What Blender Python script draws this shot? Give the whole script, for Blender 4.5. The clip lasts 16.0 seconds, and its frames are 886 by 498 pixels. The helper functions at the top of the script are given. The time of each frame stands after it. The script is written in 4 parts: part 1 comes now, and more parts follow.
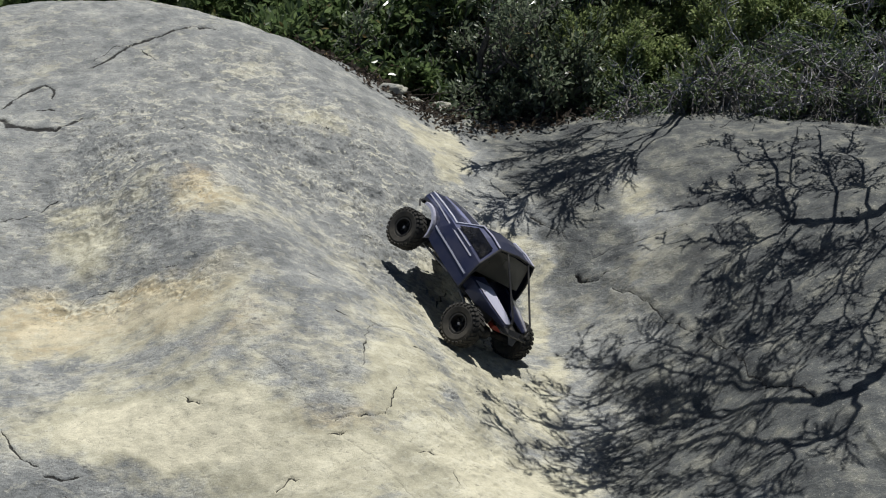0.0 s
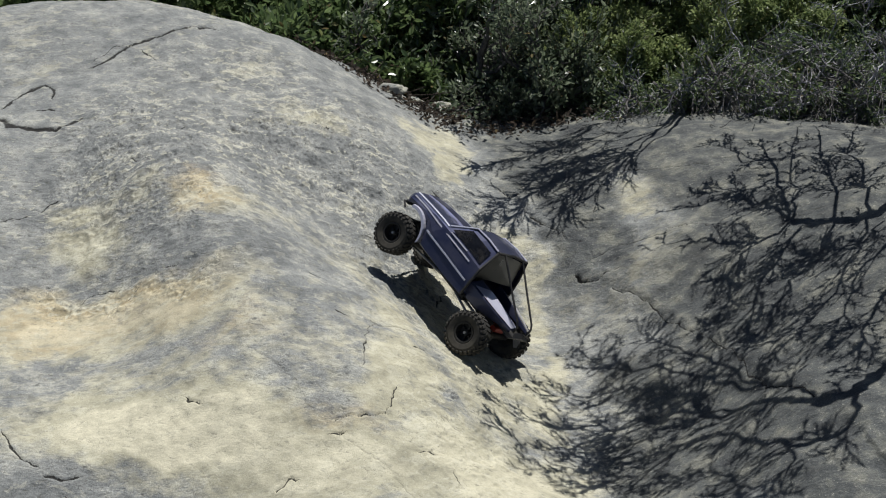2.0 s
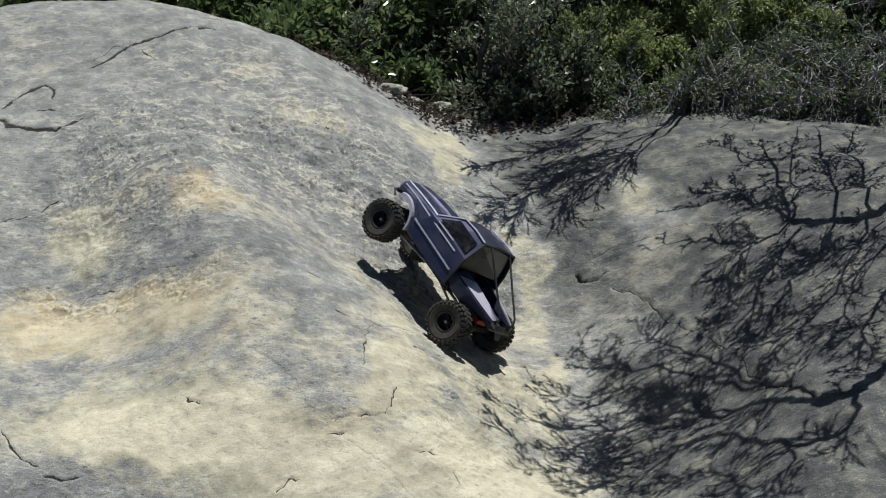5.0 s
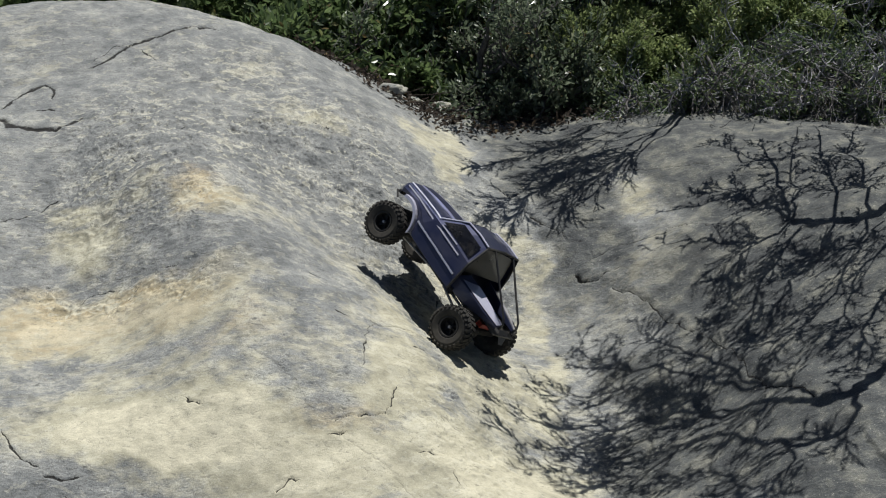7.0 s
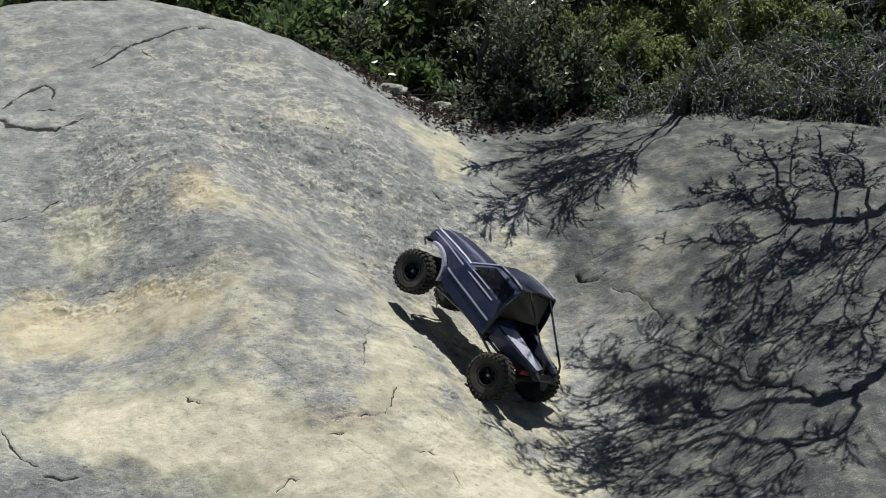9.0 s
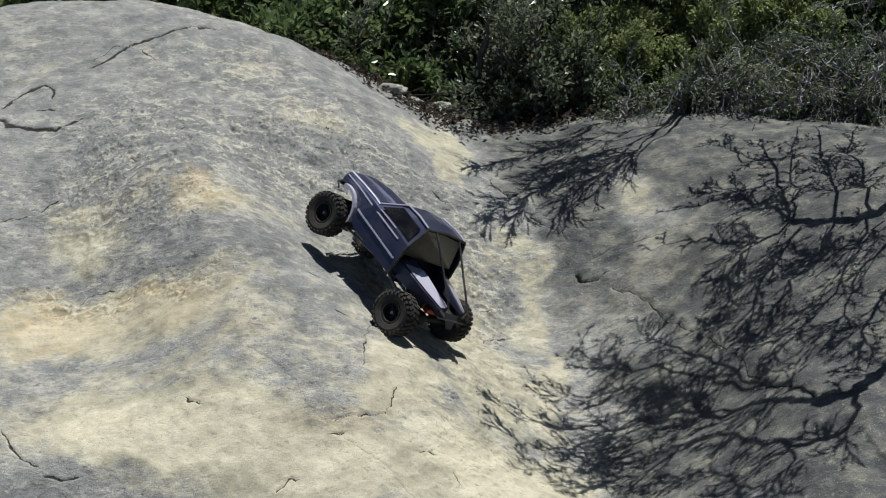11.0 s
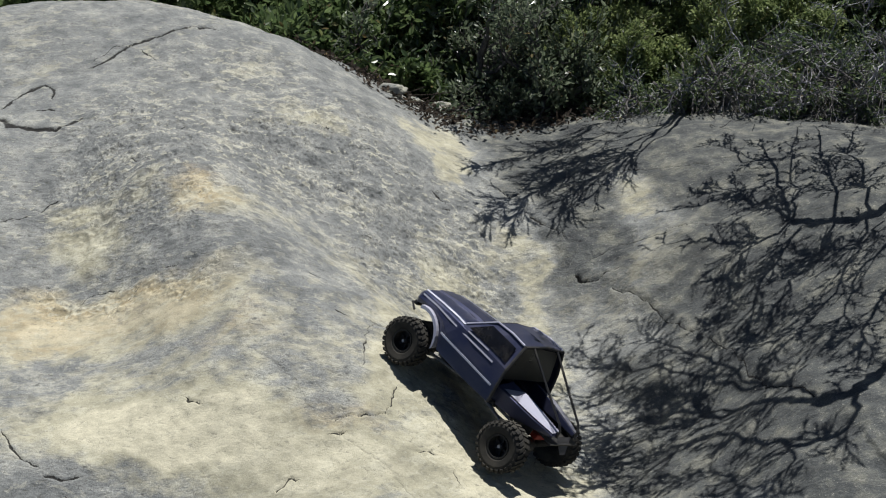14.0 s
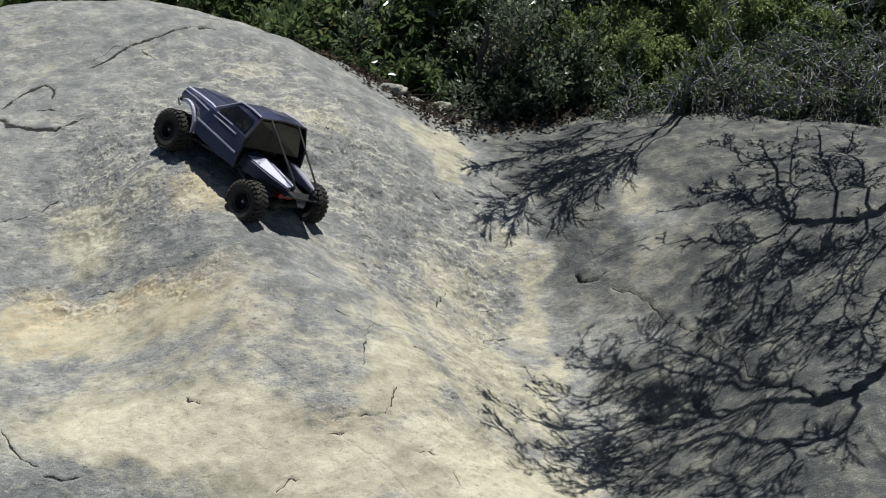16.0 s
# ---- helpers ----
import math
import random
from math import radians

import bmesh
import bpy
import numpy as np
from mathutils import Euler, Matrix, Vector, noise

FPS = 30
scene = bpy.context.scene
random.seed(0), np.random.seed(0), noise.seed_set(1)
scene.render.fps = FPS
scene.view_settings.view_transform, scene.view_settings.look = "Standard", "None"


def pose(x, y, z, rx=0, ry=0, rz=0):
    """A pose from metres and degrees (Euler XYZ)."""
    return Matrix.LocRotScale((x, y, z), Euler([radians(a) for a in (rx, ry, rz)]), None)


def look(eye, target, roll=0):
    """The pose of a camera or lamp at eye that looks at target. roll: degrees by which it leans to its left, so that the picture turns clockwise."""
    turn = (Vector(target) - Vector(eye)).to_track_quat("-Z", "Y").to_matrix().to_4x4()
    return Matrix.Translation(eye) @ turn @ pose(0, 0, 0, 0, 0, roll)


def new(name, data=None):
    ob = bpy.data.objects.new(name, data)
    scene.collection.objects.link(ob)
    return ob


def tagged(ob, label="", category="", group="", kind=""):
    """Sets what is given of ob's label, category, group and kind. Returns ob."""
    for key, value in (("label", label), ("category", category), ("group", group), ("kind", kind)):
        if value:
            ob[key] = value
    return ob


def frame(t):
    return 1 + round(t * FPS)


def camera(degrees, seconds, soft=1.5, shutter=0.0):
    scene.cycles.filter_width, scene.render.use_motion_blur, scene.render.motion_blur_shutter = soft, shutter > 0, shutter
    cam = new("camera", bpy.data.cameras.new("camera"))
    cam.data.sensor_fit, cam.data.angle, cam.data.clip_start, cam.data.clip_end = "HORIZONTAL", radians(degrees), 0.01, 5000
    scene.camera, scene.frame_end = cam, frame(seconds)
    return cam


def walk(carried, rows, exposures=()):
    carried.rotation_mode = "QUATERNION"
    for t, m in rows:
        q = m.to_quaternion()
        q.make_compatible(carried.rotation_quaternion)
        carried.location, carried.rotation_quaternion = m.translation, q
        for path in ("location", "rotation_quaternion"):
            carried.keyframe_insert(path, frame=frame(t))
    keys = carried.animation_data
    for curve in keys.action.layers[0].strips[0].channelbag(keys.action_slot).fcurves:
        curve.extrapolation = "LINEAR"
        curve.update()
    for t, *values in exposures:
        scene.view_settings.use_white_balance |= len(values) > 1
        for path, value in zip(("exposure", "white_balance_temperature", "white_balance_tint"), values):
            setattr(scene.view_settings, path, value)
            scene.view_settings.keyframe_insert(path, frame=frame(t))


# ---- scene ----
import functools

cam = camera(40, 16.0, soft=1.1)
EYE = (0, 0, 1.5)
STILL = look(EYE, (0, 0.92718, 1.12539))
walk(cam, [(0, STILL), (16, STILL)])

# ---- world, sun ----
SUN = Vector((0.17, 0.30, 0.92)).normalized()
world = bpy.data.worlds.new("sky")
scene.world = world
world.use_nodes = True
wn = world.node_tree.nodes
sky = wn.new("ShaderNodeTexSky")
sky.sky_type = 'NISHITA'
sky.sun_disc = False
sky.altitude = 600
sky.air_density = 0.75
sky.dust_density = 0.4
sky.sun_elevation = math.asin(SUN.z)
sky.sun_rotation = math.atan2(SUN.x, SUN.y)
wn["Background"].inputs[1].default_value = 0.05
world.node_tree.links.new(sky.outputs[0], wn["Background"].inputs[0])
lamp = bpy.data.lights.new("sun", 'SUN')
lamp.energy = 5.0
lamp.angle = radians(0.35)
lamp.color = (1.0, 0.985, 0.955)
sun = new("sun", lamp)
sun.matrix_world = look(SUN * 30, (0, 0, 0))
scene.view_settings.exposure = 0.12


# ---- materials ----
def material(name, rough=0.8, metal=0.0, base=(0.5, 0.5, 0.5), coat=0.0, spec=0.5):
    m = bpy.data.materials.new(name)
    m.use_nodes = True
    b = m.node_tree.nodes["Principled BSDF"]
    b.inputs["Base Color"].default_value = (*base, 1)
    b.inputs["Roughness"].default_value = rough
    b.inputs["Metallic"].default_value = metal
    b.inputs["Coat Weight"].default_value = coat
    b.inputs["Coat Roughness"].default_value = 0.08
    b.inputs["Specular IOR Level"].default_value = spec
    return m, m.node_tree, b


def noise_node(nt, coord, scale, detail=6.0, rough=0.6, distort=0.0):
    n = nt.nodes.new("ShaderNodeTexNoise")
    for k, v in (("Scale", scale), ("Detail", detail), ("Roughness", rough), ("Distortion", distort)):
        n.inputs[k].default_value = v
    nt.links.new(coord, n.inputs["Vector"])
    return n.outputs["Fac"]


def ramp(nt, fac, stops):
    n = nt.nodes.new("ShaderNodeValToRGB")
    e = n.color_ramp.elements
    while len(e) < len(stops):
        e.new(0.5)
    for el, (p, c) in zip(e, stops):
        el.position = p
        el.color = (*c, 1)
    nt.links.new(fac, n.inputs[0])
    return n.outputs[0]


def mix(nt, fac, a, b, blend='MIX'):
    n = nt.nodes.new("ShaderNodeMix")
    n.data_type = 'RGBA'
    n.blend_type = blend
    for sock, v in ((0, fac), (6, a), (7, b)):
        if isinstance(v, (int, float)):
            n.inputs[sock].default_value = v
        elif isinstance(v, tuple):
            n.inputs[sock].default_value = (*v, 1)
        else:
            nt.links.new(v, n.inputs[sock])
    return n.outputs[2]


def calc(nt, op, a, b=0.0, c=0.0):
    n = nt.nodes.new("ShaderNodeMath")
    n.operation = op
    for i, v in enumerate((a, b, c)):
        if isinstance(v, (int, float)):
            n.inputs[i].default_value = v
        else:
            nt.links.new(v, n.inputs[i])
    return n.outputs[0]


def relief(nt, b, height, strength, distance):
    n = nt.nodes.new("ShaderNodeBump")
    if isinstance(strength, float):
        n.inputs["Strength"].default_value = strength
    else:
        nt.links.new(strength, n.inputs["Strength"])
    n.inputs["Distance"].default_value = distance
    nt.links.new(height, n.inputs["Height"])
    nt.links.new(n.outputs[0], b.inputs["Normal"])


def grey(v):
    return (v, v, v)


def attribute(nt, name):
    n = nt.nodes.new("ShaderNodeAttribute")
    n.attribute_name = name
    return n.outputs["Fac"]


def rock_material():
    m, nt, b = material("weathered_sandstone", rough=0.9, spec=0.25)
    co = nt.nodes.new("ShaderNodeTexCoord").outputs["Object"]
    buff, dark, rust, patina_shade, flake = (attribute(nt, k) for k in ("buff", "lichen", "rust", "patina_shade", "flake"))
    crack, rift = attribute(nt, "crack"), attribute(nt, "rift")
    grain = nt.nodes.new("ShaderNodeMapping")
    grain.inputs["Rotation"].default_value = (0, 0, radians(-35))
    grain.inputs["Scale"].default_value = (1.0, 1.9, 1.5)
    nt.links.new(co, grain.inputs["Vector"])
    grain = grain.outputs[0]
    big = noise_node(nt, co, 4.5, 7, 0.6, 0.3)
    mid = noise_node(nt, co, 15.0, 9, 0.62)
    blot = noise_node(nt, grain, 22.0, 9, 0.64, 0.4)
    fine = noise_node(nt, grain, 62.0, 5, 0.6)
    scale = noise_node(nt, grain, 30.0, 4, 0.55, 0.8)
    speck = noise_node(nt, co, 150.0, 4, 0.65)
    grit = noise_node(nt, co, 380.0, 3, 0.7)
    greyrock = ramp(nt, mid, [(0.32, (0.135, 0.141, 0.139)), (0.45, (0.186, 0.193, 0.188)), (0.55, (0.232, 0.238, 0.228)), (0.68, (0.32, 0.322, 0.29))])
    buffrock = ramp(nt, mid, [(0.30, (0.272, 0.258, 0.193)), (0.46, (0.36, 0.341, 0.252)), (0.58, (0.42, 0.398, 0.297)), (0.72, (0.50, 0.48, 0.37))])
    f = calc(nt, 'ADD', calc(nt, 'MULTIPLY_ADD', big, 1.6, -0.8), buff)
    f = calc(nt, 'ADD', f, calc(nt, 'MULTIPLY_ADD', blot, 1.5, -0.75))
    f = ramp(nt, f, [(0.17, grey(0)), (0.42, grey(0.5)), (0.68, grey(1))])
    worn = calc(nt, 'MULTIPLY_ADD', f, -0.55, 1.0)
    col = mix(nt, f, greyrock, buffrock)
    r = calc(nt, 'MULTIPLY', rust, ramp(nt, blot, [(0.36, grey(0.2)), (0.56, grey(1))]))
    col = mix(nt, calc(nt, 'MULTIPLY', r, 0.7), col, (0.43, 0.335, 0.195))
    # cream crust in scattered flakes
    c = calc(nt, 'ADD', scale, calc(nt, 'MULTIPLY_ADD', big, 0.5, -0.25))
    c = ramp(nt, c, [(0.57, grey(0)), (0.60, grey(0.6))])
    col = mix(nt, calc(nt, 'MULTIPLY', c, calc(nt, 'MULTIPLY_ADD', flake, 0.6, 0.45)), col, (0.52, 0.50, 0.40))
    # pale bare stone; also painted brighter where the lower face catches too little sun
    col = mix(nt, calc(nt, 'MULTIPLY', ramp(nt, buff, [(0.80, grey(0)), (1.0, grey(1))]), ramp(nt, blot, [(0.36, grey(0.3)), (0.56, grey(0.8))])), col, (0.60, 0.56, 0.42))
    # grey-black lichen blotches
    d = calc(nt, 'ADD', dark, calc(nt, 'MULTIPLY_ADD', blot, 2.2, -1.28))
    col = mix(nt, calc(nt, 'MULTIPLY', ramp(nt, d, [(0.14, grey(0)), (0.36, grey(1))]), 0.55), col, (0.115, 0.12, 0.118))
    # smooth dark water-worn film plus painted shade, in gully and on far slab
    p = calc(nt, 'ADD', calc(nt, 'MULTIPLY_ADD', buff, -0.9, patina_shade), calc(nt, 'MULTIPLY_ADD', big, 0.8, -0.4))
    film_shade = ramp(nt, mid, [(0.34, (0.032, 0.035, 0.038)), (0.50, (0.066, 0.071, 0.070)), (0.66, (0.17, 0.168, 0.138))])
    col = mix(nt, calc(nt, 'MULTIPLY', ramp(nt, p, [(0.15, grey(0)), (0.6, grey(1))]), 0.88), col, film_shade)
    # broken rims of the flakes: short dark curved lines with a pale lip
    near = calc(nt, 'ABSOLUTE', calc(nt, 'SUBTRACT', scale, 0.47))
    bits = calc(nt, 'MULTIPLY', ramp(nt, mid, [(0.47, grey(0)), (0.53, grey(1))]), calc(nt, 'MULTIPLY_ADD', flake, 0.65, 0.4))
    rim = calc(nt, 'MULTIPLY', ramp(nt, near, [(0.004, grey(1)), (0.012, grey(0))]), bits)
    lip = calc(nt, 'MULTIPLY', ramp(nt, calc(nt, 'ABSOLUTE', calc(nt, 'SUBTRACT', scale, 0.49)), [(0.004, grey(1)), (0.012, grey(0))]), bits)
    col = mix(nt, calc(nt, 'MULTIPLY', lip, 0.5), col, (0.55, 0.53, 0.45))
    col = mix(nt, calc(nt, 'MULTIPLY', rim, 0.75), col, (0.06, 0.058, 0.052))
    # pits, specks and grit
    col = mix(nt, calc(nt, 'MULTIPLY', ramp(nt, fine, [(0.33, grey(0.85)), (0.40, grey(0))]), worn), col, (0.12, 0.12, 0.11))
    col = mix(nt, calc(nt, 'MULTIPLY', ramp(nt, speck, [(0.33, grey(0.5)), (0.41, grey(0))]), worn), col, (0.13, 0.13, 0.12))
    col = mix(nt, ramp(nt, speck, [(0.62, grey(0)), (0.70, grey(0.35))]), col, (0.58, 0.56, 0.48))
    col = mix(nt, calc(nt, 'MULTIPLY', worn, 0.5), col, ramp(nt, grit, [(0.34, grey(0.25)), (0.66, grey(0.78))]), 'OVERLAY')
    # dirt in the cracks
    line = calc(nt, 'ABSOLUTE', calc(nt, 'ADD', rift, calc(nt, 'MULTIPLY_ADD', speck, 2.4, -1.2)))
    line = calc(nt, 'MULTIPLY', ramp(nt, calc(nt, 'MULTIPLY', line, 0.5), [(0.42, grey(1)), (0.75, grey(0))]), ramp(nt, crack, [(0.12, grey(0)), (0.5, grey(1))]))
    col = mix(nt, calc(nt, 'MULTIPLY', line, 0.95), col, (0.016, 0.015, 0.014))
    nt.links.new(col, b.inputs["Base Color"])
    h = calc(nt, 'ADD', calc(nt, 'MULTIPLY', mid, 0.8), calc(nt, 'MULTIPLY', ramp(nt, scale, [(0.465, grey(0)), (0.475, grey(1))]), calc(nt, 'MULTIPLY_ADD', flake, 0.14, 0.03)))
    h = calc(nt, 'ADD', h, calc(nt, 'MULTIPLY', fine, 0.32))
    h = calc(nt, 'ADD', h, calc(nt, 'MULTIPLY', speck, 0.12))
    relief(nt, b, calc(nt, 'ADD', h, calc(nt, 'MULTIPLY', grit, 0.05)), calc(nt, 'MULTIPLY', worn, 0.7), 0.016)
    return m


def soil_material():
    m, nt, b = material("leaf_mould_soil", rough=0.95, spec=0.2)
    co = nt.nodes.new("ShaderNodeTexCoord").outputs["Object"]
    a = noise_node(nt, co, 14.0, 8, 0.7)
    nt.links.new(ramp(nt, a, [(0.3, (0.03, 0.024, 0.018)), (0.55, (0.085, 0.066, 0.045)), (0.75, (0.17, 0.14, 0.10))]), b.inputs["Base Color"])
    relief(nt, b, a, 0.8, 0.03)
    return m


def leaf_material(name, low, high, rough, spec=0.5):
    m, nt, b = material(name, rough=rough, spec=spec)
    g = nt.nodes.new("ShaderNodeNewGeometry")
    col = ramp(nt, g.outputs["Random Per Island"], [(0.0, low), (0.75, high), (0.97, tuple(c * 1.25 for c in high)), (1.0, (0.17, 0.12, 0.05))])
    nt.links.new(col, b.inputs["Base Color"])
    t = nt.nodes.new("ShaderNodeBsdfTranslucent")
    nt.links.new(col, t.inputs[0])
    mx = nt.nodes.new("ShaderNodeMixShader")
    mx.inputs[0].default_value = 0.5
    nt.links.new(b.outputs[0], mx.inputs[1])
    nt.links.new(t.outputs[0], mx.inputs[2])
    nt.links.new(mx.outputs[0], nt.nodes["Material Output"].inputs[0])
    return m


def bark_material(name, low, high, scale=60.0):
    m, nt, b = material(name, rough=0.85, spec=0.3)
    co = nt.nodes.new("ShaderNodeTexCoord").outputs["Object"]
    a = noise_node(nt, co, scale, 5, 0.7)
    nt.links.new(ramp(nt, a, [(0.3, low), (0.7, high)]), b.inputs["Base Color"])
    relief(nt, b, a, 0.6, 0.004)
    return m


def dusty(name, base, rough, dust=0.25, metal=0.0, coat=0.0, scale=30.0, dustcol=(0.33, 0.29, 0.22), spec=0.5):
    m, nt, b = material(name, rough=rough, metal=metal, base=base, coat=coat, spec=spec)
    co = nt.nodes.new("ShaderNodeTexCoord").outputs["Object"]
    a = noise_node(nt, co, scale, 6, 0.65)
    nt.links.new(mix(nt, ramp(nt, a, [(0.42, grey(0)), (0.75, grey(dust))]), base, dustcol), b.inputs["Base Color"])
    nt.links.new(ramp(nt, a, [(0.3, grey(rough)), (0.8, grey(min(1.0, rough + 0.25)))]), b.inputs["Roughness"])
    return m


ROCK = rock_material()
SOIL = soil_material()
LEAF_BROAD = leaf_material("glossy_green_leaf", (0.042, 0.075, 0.027), (0.135, 0.185, 0.075), 0.26, 0.75)
LEAF_DARK = leaf_material("dark_green_leaf", (0.06, 0.09, 0.05), (0.19, 0.225, 0.15), 0.26, 0.75)
LEAF_FINE = leaf_material("yellow_green_leaf", (0.11, 0.155, 0.06), (0.26, 0.31, 0.13), 0.40)
LEAF_TWIG = leaf_material("grey_green_leaf", (0.055, 0.09, 0.045), (0.15, 0.2, 0.09), 0.45)
LEAF_DEAD = leaf_material("dry_brown_leaf", (0.022, 0.017, 0.013), (0.085, 0.066, 0.05), 0.8)
BARK_GREY = bark_material("grey_bark", (0.12, 0.117, 0.128), (0.38, 0.37, 0.39))
BARK_PALE = bark_material("pale_grey_bark", (0.16, 0.157, 0.17), (0.48, 0.47, 0.5))
BARK_DARK = bark_material("dark_grey_bark", (0.04, 0.037, 0.036), (0.15, 0.14, 0.135))
BARK_RED = bark_material("dark_red_bark", (0.05, 0.025, 0.018), (0.15, 0.09, 0.065))
NAVY = dusty("navy_lexan_paint", (0.03, 0.036, 0.082), 0.40, 0.10, metal=0.55, coat=0.5, scale=22)
SILVER = dusty("silver_stripe", (0.62, 0.63, 0.70), 0.25, 0.1, metal=0.5, coat=0.3)
PANEL = dusty("bright_navy_panel", (0.05, 0.055, 0.12), 0.17, 0.06, metal=0.75, coat=0.8)
BLACK = dusty("black_plastic", (0.012, 0.012, 0.013), 0.45, 0.12)
RUBBER = dusty("dusty_rubber", (0.032, 0.031, 0.029), 0.85, 0.18, scale=25, spec=0.2)
RIM = dusty("black_rim", (0.008, 0.008, 0.008), 0.6, 0.05)
STEEL = dusty("worn_steel", (0.35, 0.35, 0.36), 0.35, 0.25, metal=0.9)
RED = dusty("red_anodised", (0.30, 0.025, 0.015), 0.4, 0.2, metal=0.3)
GREYPANEL = dusty("grey_plate", (0.16, 0.16, 0.17), 0.5, 0.3)
# pale trim colour, also the painted sheen on fins and fender flares
LAVENDER = dusty("pale_lavender_trim_sheen", (0.52, 0.52, 0.62), 0.38, 0.1, metal=0.35, coat=0.5)
REARGLASS = dusty("smoked_olive_pane", (0.055, 0.052, 0.038), 0.25, 0.15, coat=0.4)
GLASS = dusty("smoked_window", (0.012, 0.013, 0.018), 0.12, 0.12, coat=0.5)


# ---- mesh helpers ----
def mesh_object(name, verts, faces, mat, parent=None, label="", smooth=False):
    me = bpy.data.meshes.new(name)
    me.from_pydata([tuple(v) for v in verts], [], faces)
    me.materials.append(mat)
    if smooth:
        me.polygons.foreach_set("use_smooth", [True] * len(me.polygons))
    me.update()
    ob = new(name, me)
    if parent is not None:
        ob.parent = parent
    return tagged(ob, label)


def part(name, bm, mat, parent, label="", smooth=False):
    me = bpy.data.meshes.new(name)
    bmesh.ops.recalc_face_normals(bm, faces=bm.faces)
    bm.to_mesh(me)
    bm.free()
    me.materials.append(mat)
    if smooth:
        me.polygons.foreach_set("use_smooth", [True] * len(me.polygons))
    ob = new(name, me)
    if parent is not None:
        ob.parent = parent
    return tagged(ob, label)


def add_box(bm, size, m, bevel=0.0):
    out = bmesh.ops.create_cube(bm, size=1.0, matrix=m @ Matrix.Diagonal((*size, 1)))
    if bevel:
        edges = list({e for v in out["verts"] for e in v.link_edges})
        bmesh.ops.bevel(bm, geom=edges, offset=bevel, segments=2, affect='EDGES', profile=0.6)


def add_tube(bm, pts, radii, sides=8):
    """A round bar along pts."""
    pts = [Vector(p) for p in pts]
    if isinstance(radii, (int, float)):
        radii = [radii] * len(pts)
    rings, side = [], None
    for i, p in enumerate(pts):
        d = (pts[min(i + 1, len(pts) - 1)] - pts[max(i - 1, 0)]).normalized()
        side = d.orthogonal().normalized() if side is None else (side - d * side.dot(d)).normalized()
        up = d.cross(side)
        rings.append([bm.verts.new(p + (side * math.cos(a) + up * math.sin(a)) * radii[i]) for a in (2 * math.pi * k / sides for k in range(sides))])
    for a, b in zip(rings, rings[1:]):
        for k in range(sides):
            bm.faces.new((a[k], a[(k + 1) % sides], b[(k + 1) % sides], b[k]))
    bm.faces.new(rings[0][::-1])
    bm.faces.new(rings[-1])


def add_loft(bm, sections, closed=False):
    rows = [[bm.verts.new(p) for p in s] for s in sections]
    n = len(rows[0])
    for a, b in zip(rows, rows[1:]):
        for k in range(n if closed else n - 1):
            bm.faces.new((a[k], a[(k + 1) % n], b[(k + 1) % n], b[k]))
    if closed:
        bm.faces.new(rows[0][::-1])
        bm.faces.new(rows[-1])


def add_lathe(bm, profile, n=36):
    """profile: (radius, y) pairs turned about the y axis."""
    rows = [[bm.verts.new((r * math.cos(a), y, r * math.sin(a))) for r, y in profile] for a in (2 * math.pi * k / n for k in range(n))]
    for k in range(n):
        a, b = rows[k], rows[(k + 1) % n]
        for j in range(len(profile) - 1):
            bm.faces.new((a[j], a[j + 1], b[j + 1], b[j]))


class Soup:
    """Collects many small pieces of one mesh."""

    def __init__(self):
        self.v, self.f = [], []

    def tube(self, pts, radii, sides=5):
        base, side = len(self.v), None
        for i, p in enumerate(pts):
            d = (pts[min(i + 1, len(pts) - 1)] - pts[max(i - 1, 0)]).normalized()
            side = d.orthogonal().normalized() if side is None else (side - d * side.dot(d)).normalized()
            up = d.cross(side)
            for k in range(sides):
                a = 2 * math.pi * k / sides
                self.v.append(p + (side * math.cos(a) + up * math.sin(a)) * radii[i])
        for i in range(len(pts) - 1):
            for k in range(sides):
                a, b = base + i * sides + k, base + i * sides + (k + 1) % sides
                self.f.append((a, b, b + sides, a + sides))
        self.f.append(tuple(range(base + sides - 1, base - 1, -1)))
        self.f.append(tuple(range(len(self.v) - sides, len(self.v))))

    def leaves(self, places, ways, length, width, rng, loose=0.55, sky=0.9):
        """Folded leaves at places, pointing roughly along ways."""
        n = len(places)
        d = ways + rng.normal(0, loose, (n, 3))
        d /= np.linalg.norm(d, axis=1)[:, None]
        s = np.cross(d, rng.normal(0, 1, (n, 3)) + np.array([0, 0, sky]))
        s /= np.linalg.norm(s, axis=1)[:, None]
        u = np.cross(s, d)
        ln = (length * rng.uniform(0.6, 1.25, n))[:, None]
        wd = (width * rng.uniform(0.7, 1.2, n))[:, None]
        base = len(self.v)
        quad = np.stack([places, places + d * ln * 0.3 + s * wd * 0.42 + u * wd * 0.14, places + d * ln * 0.72 + s * wd * 0.38 + u * wd * 0.12, places + d * ln,
                         places + d * ln * 0.72 - s * wd * 0.38 + u * wd * 0.12, places + d * ln * 0.3 - s * wd * 0.42 + u * wd * 0.14], 1).reshape(-1, 3)
        self.v.extend(map(tuple, quad))
        for i in range(n):
            k = base + 6 * i
            self.f.append((k, k + 1, k + 2, k + 3))
            self.f.append((k, k + 3, k + 4, k + 5))


# ---- the rock and the ground ----
BASE = (-0.3499, 0.0511, 0.2144)
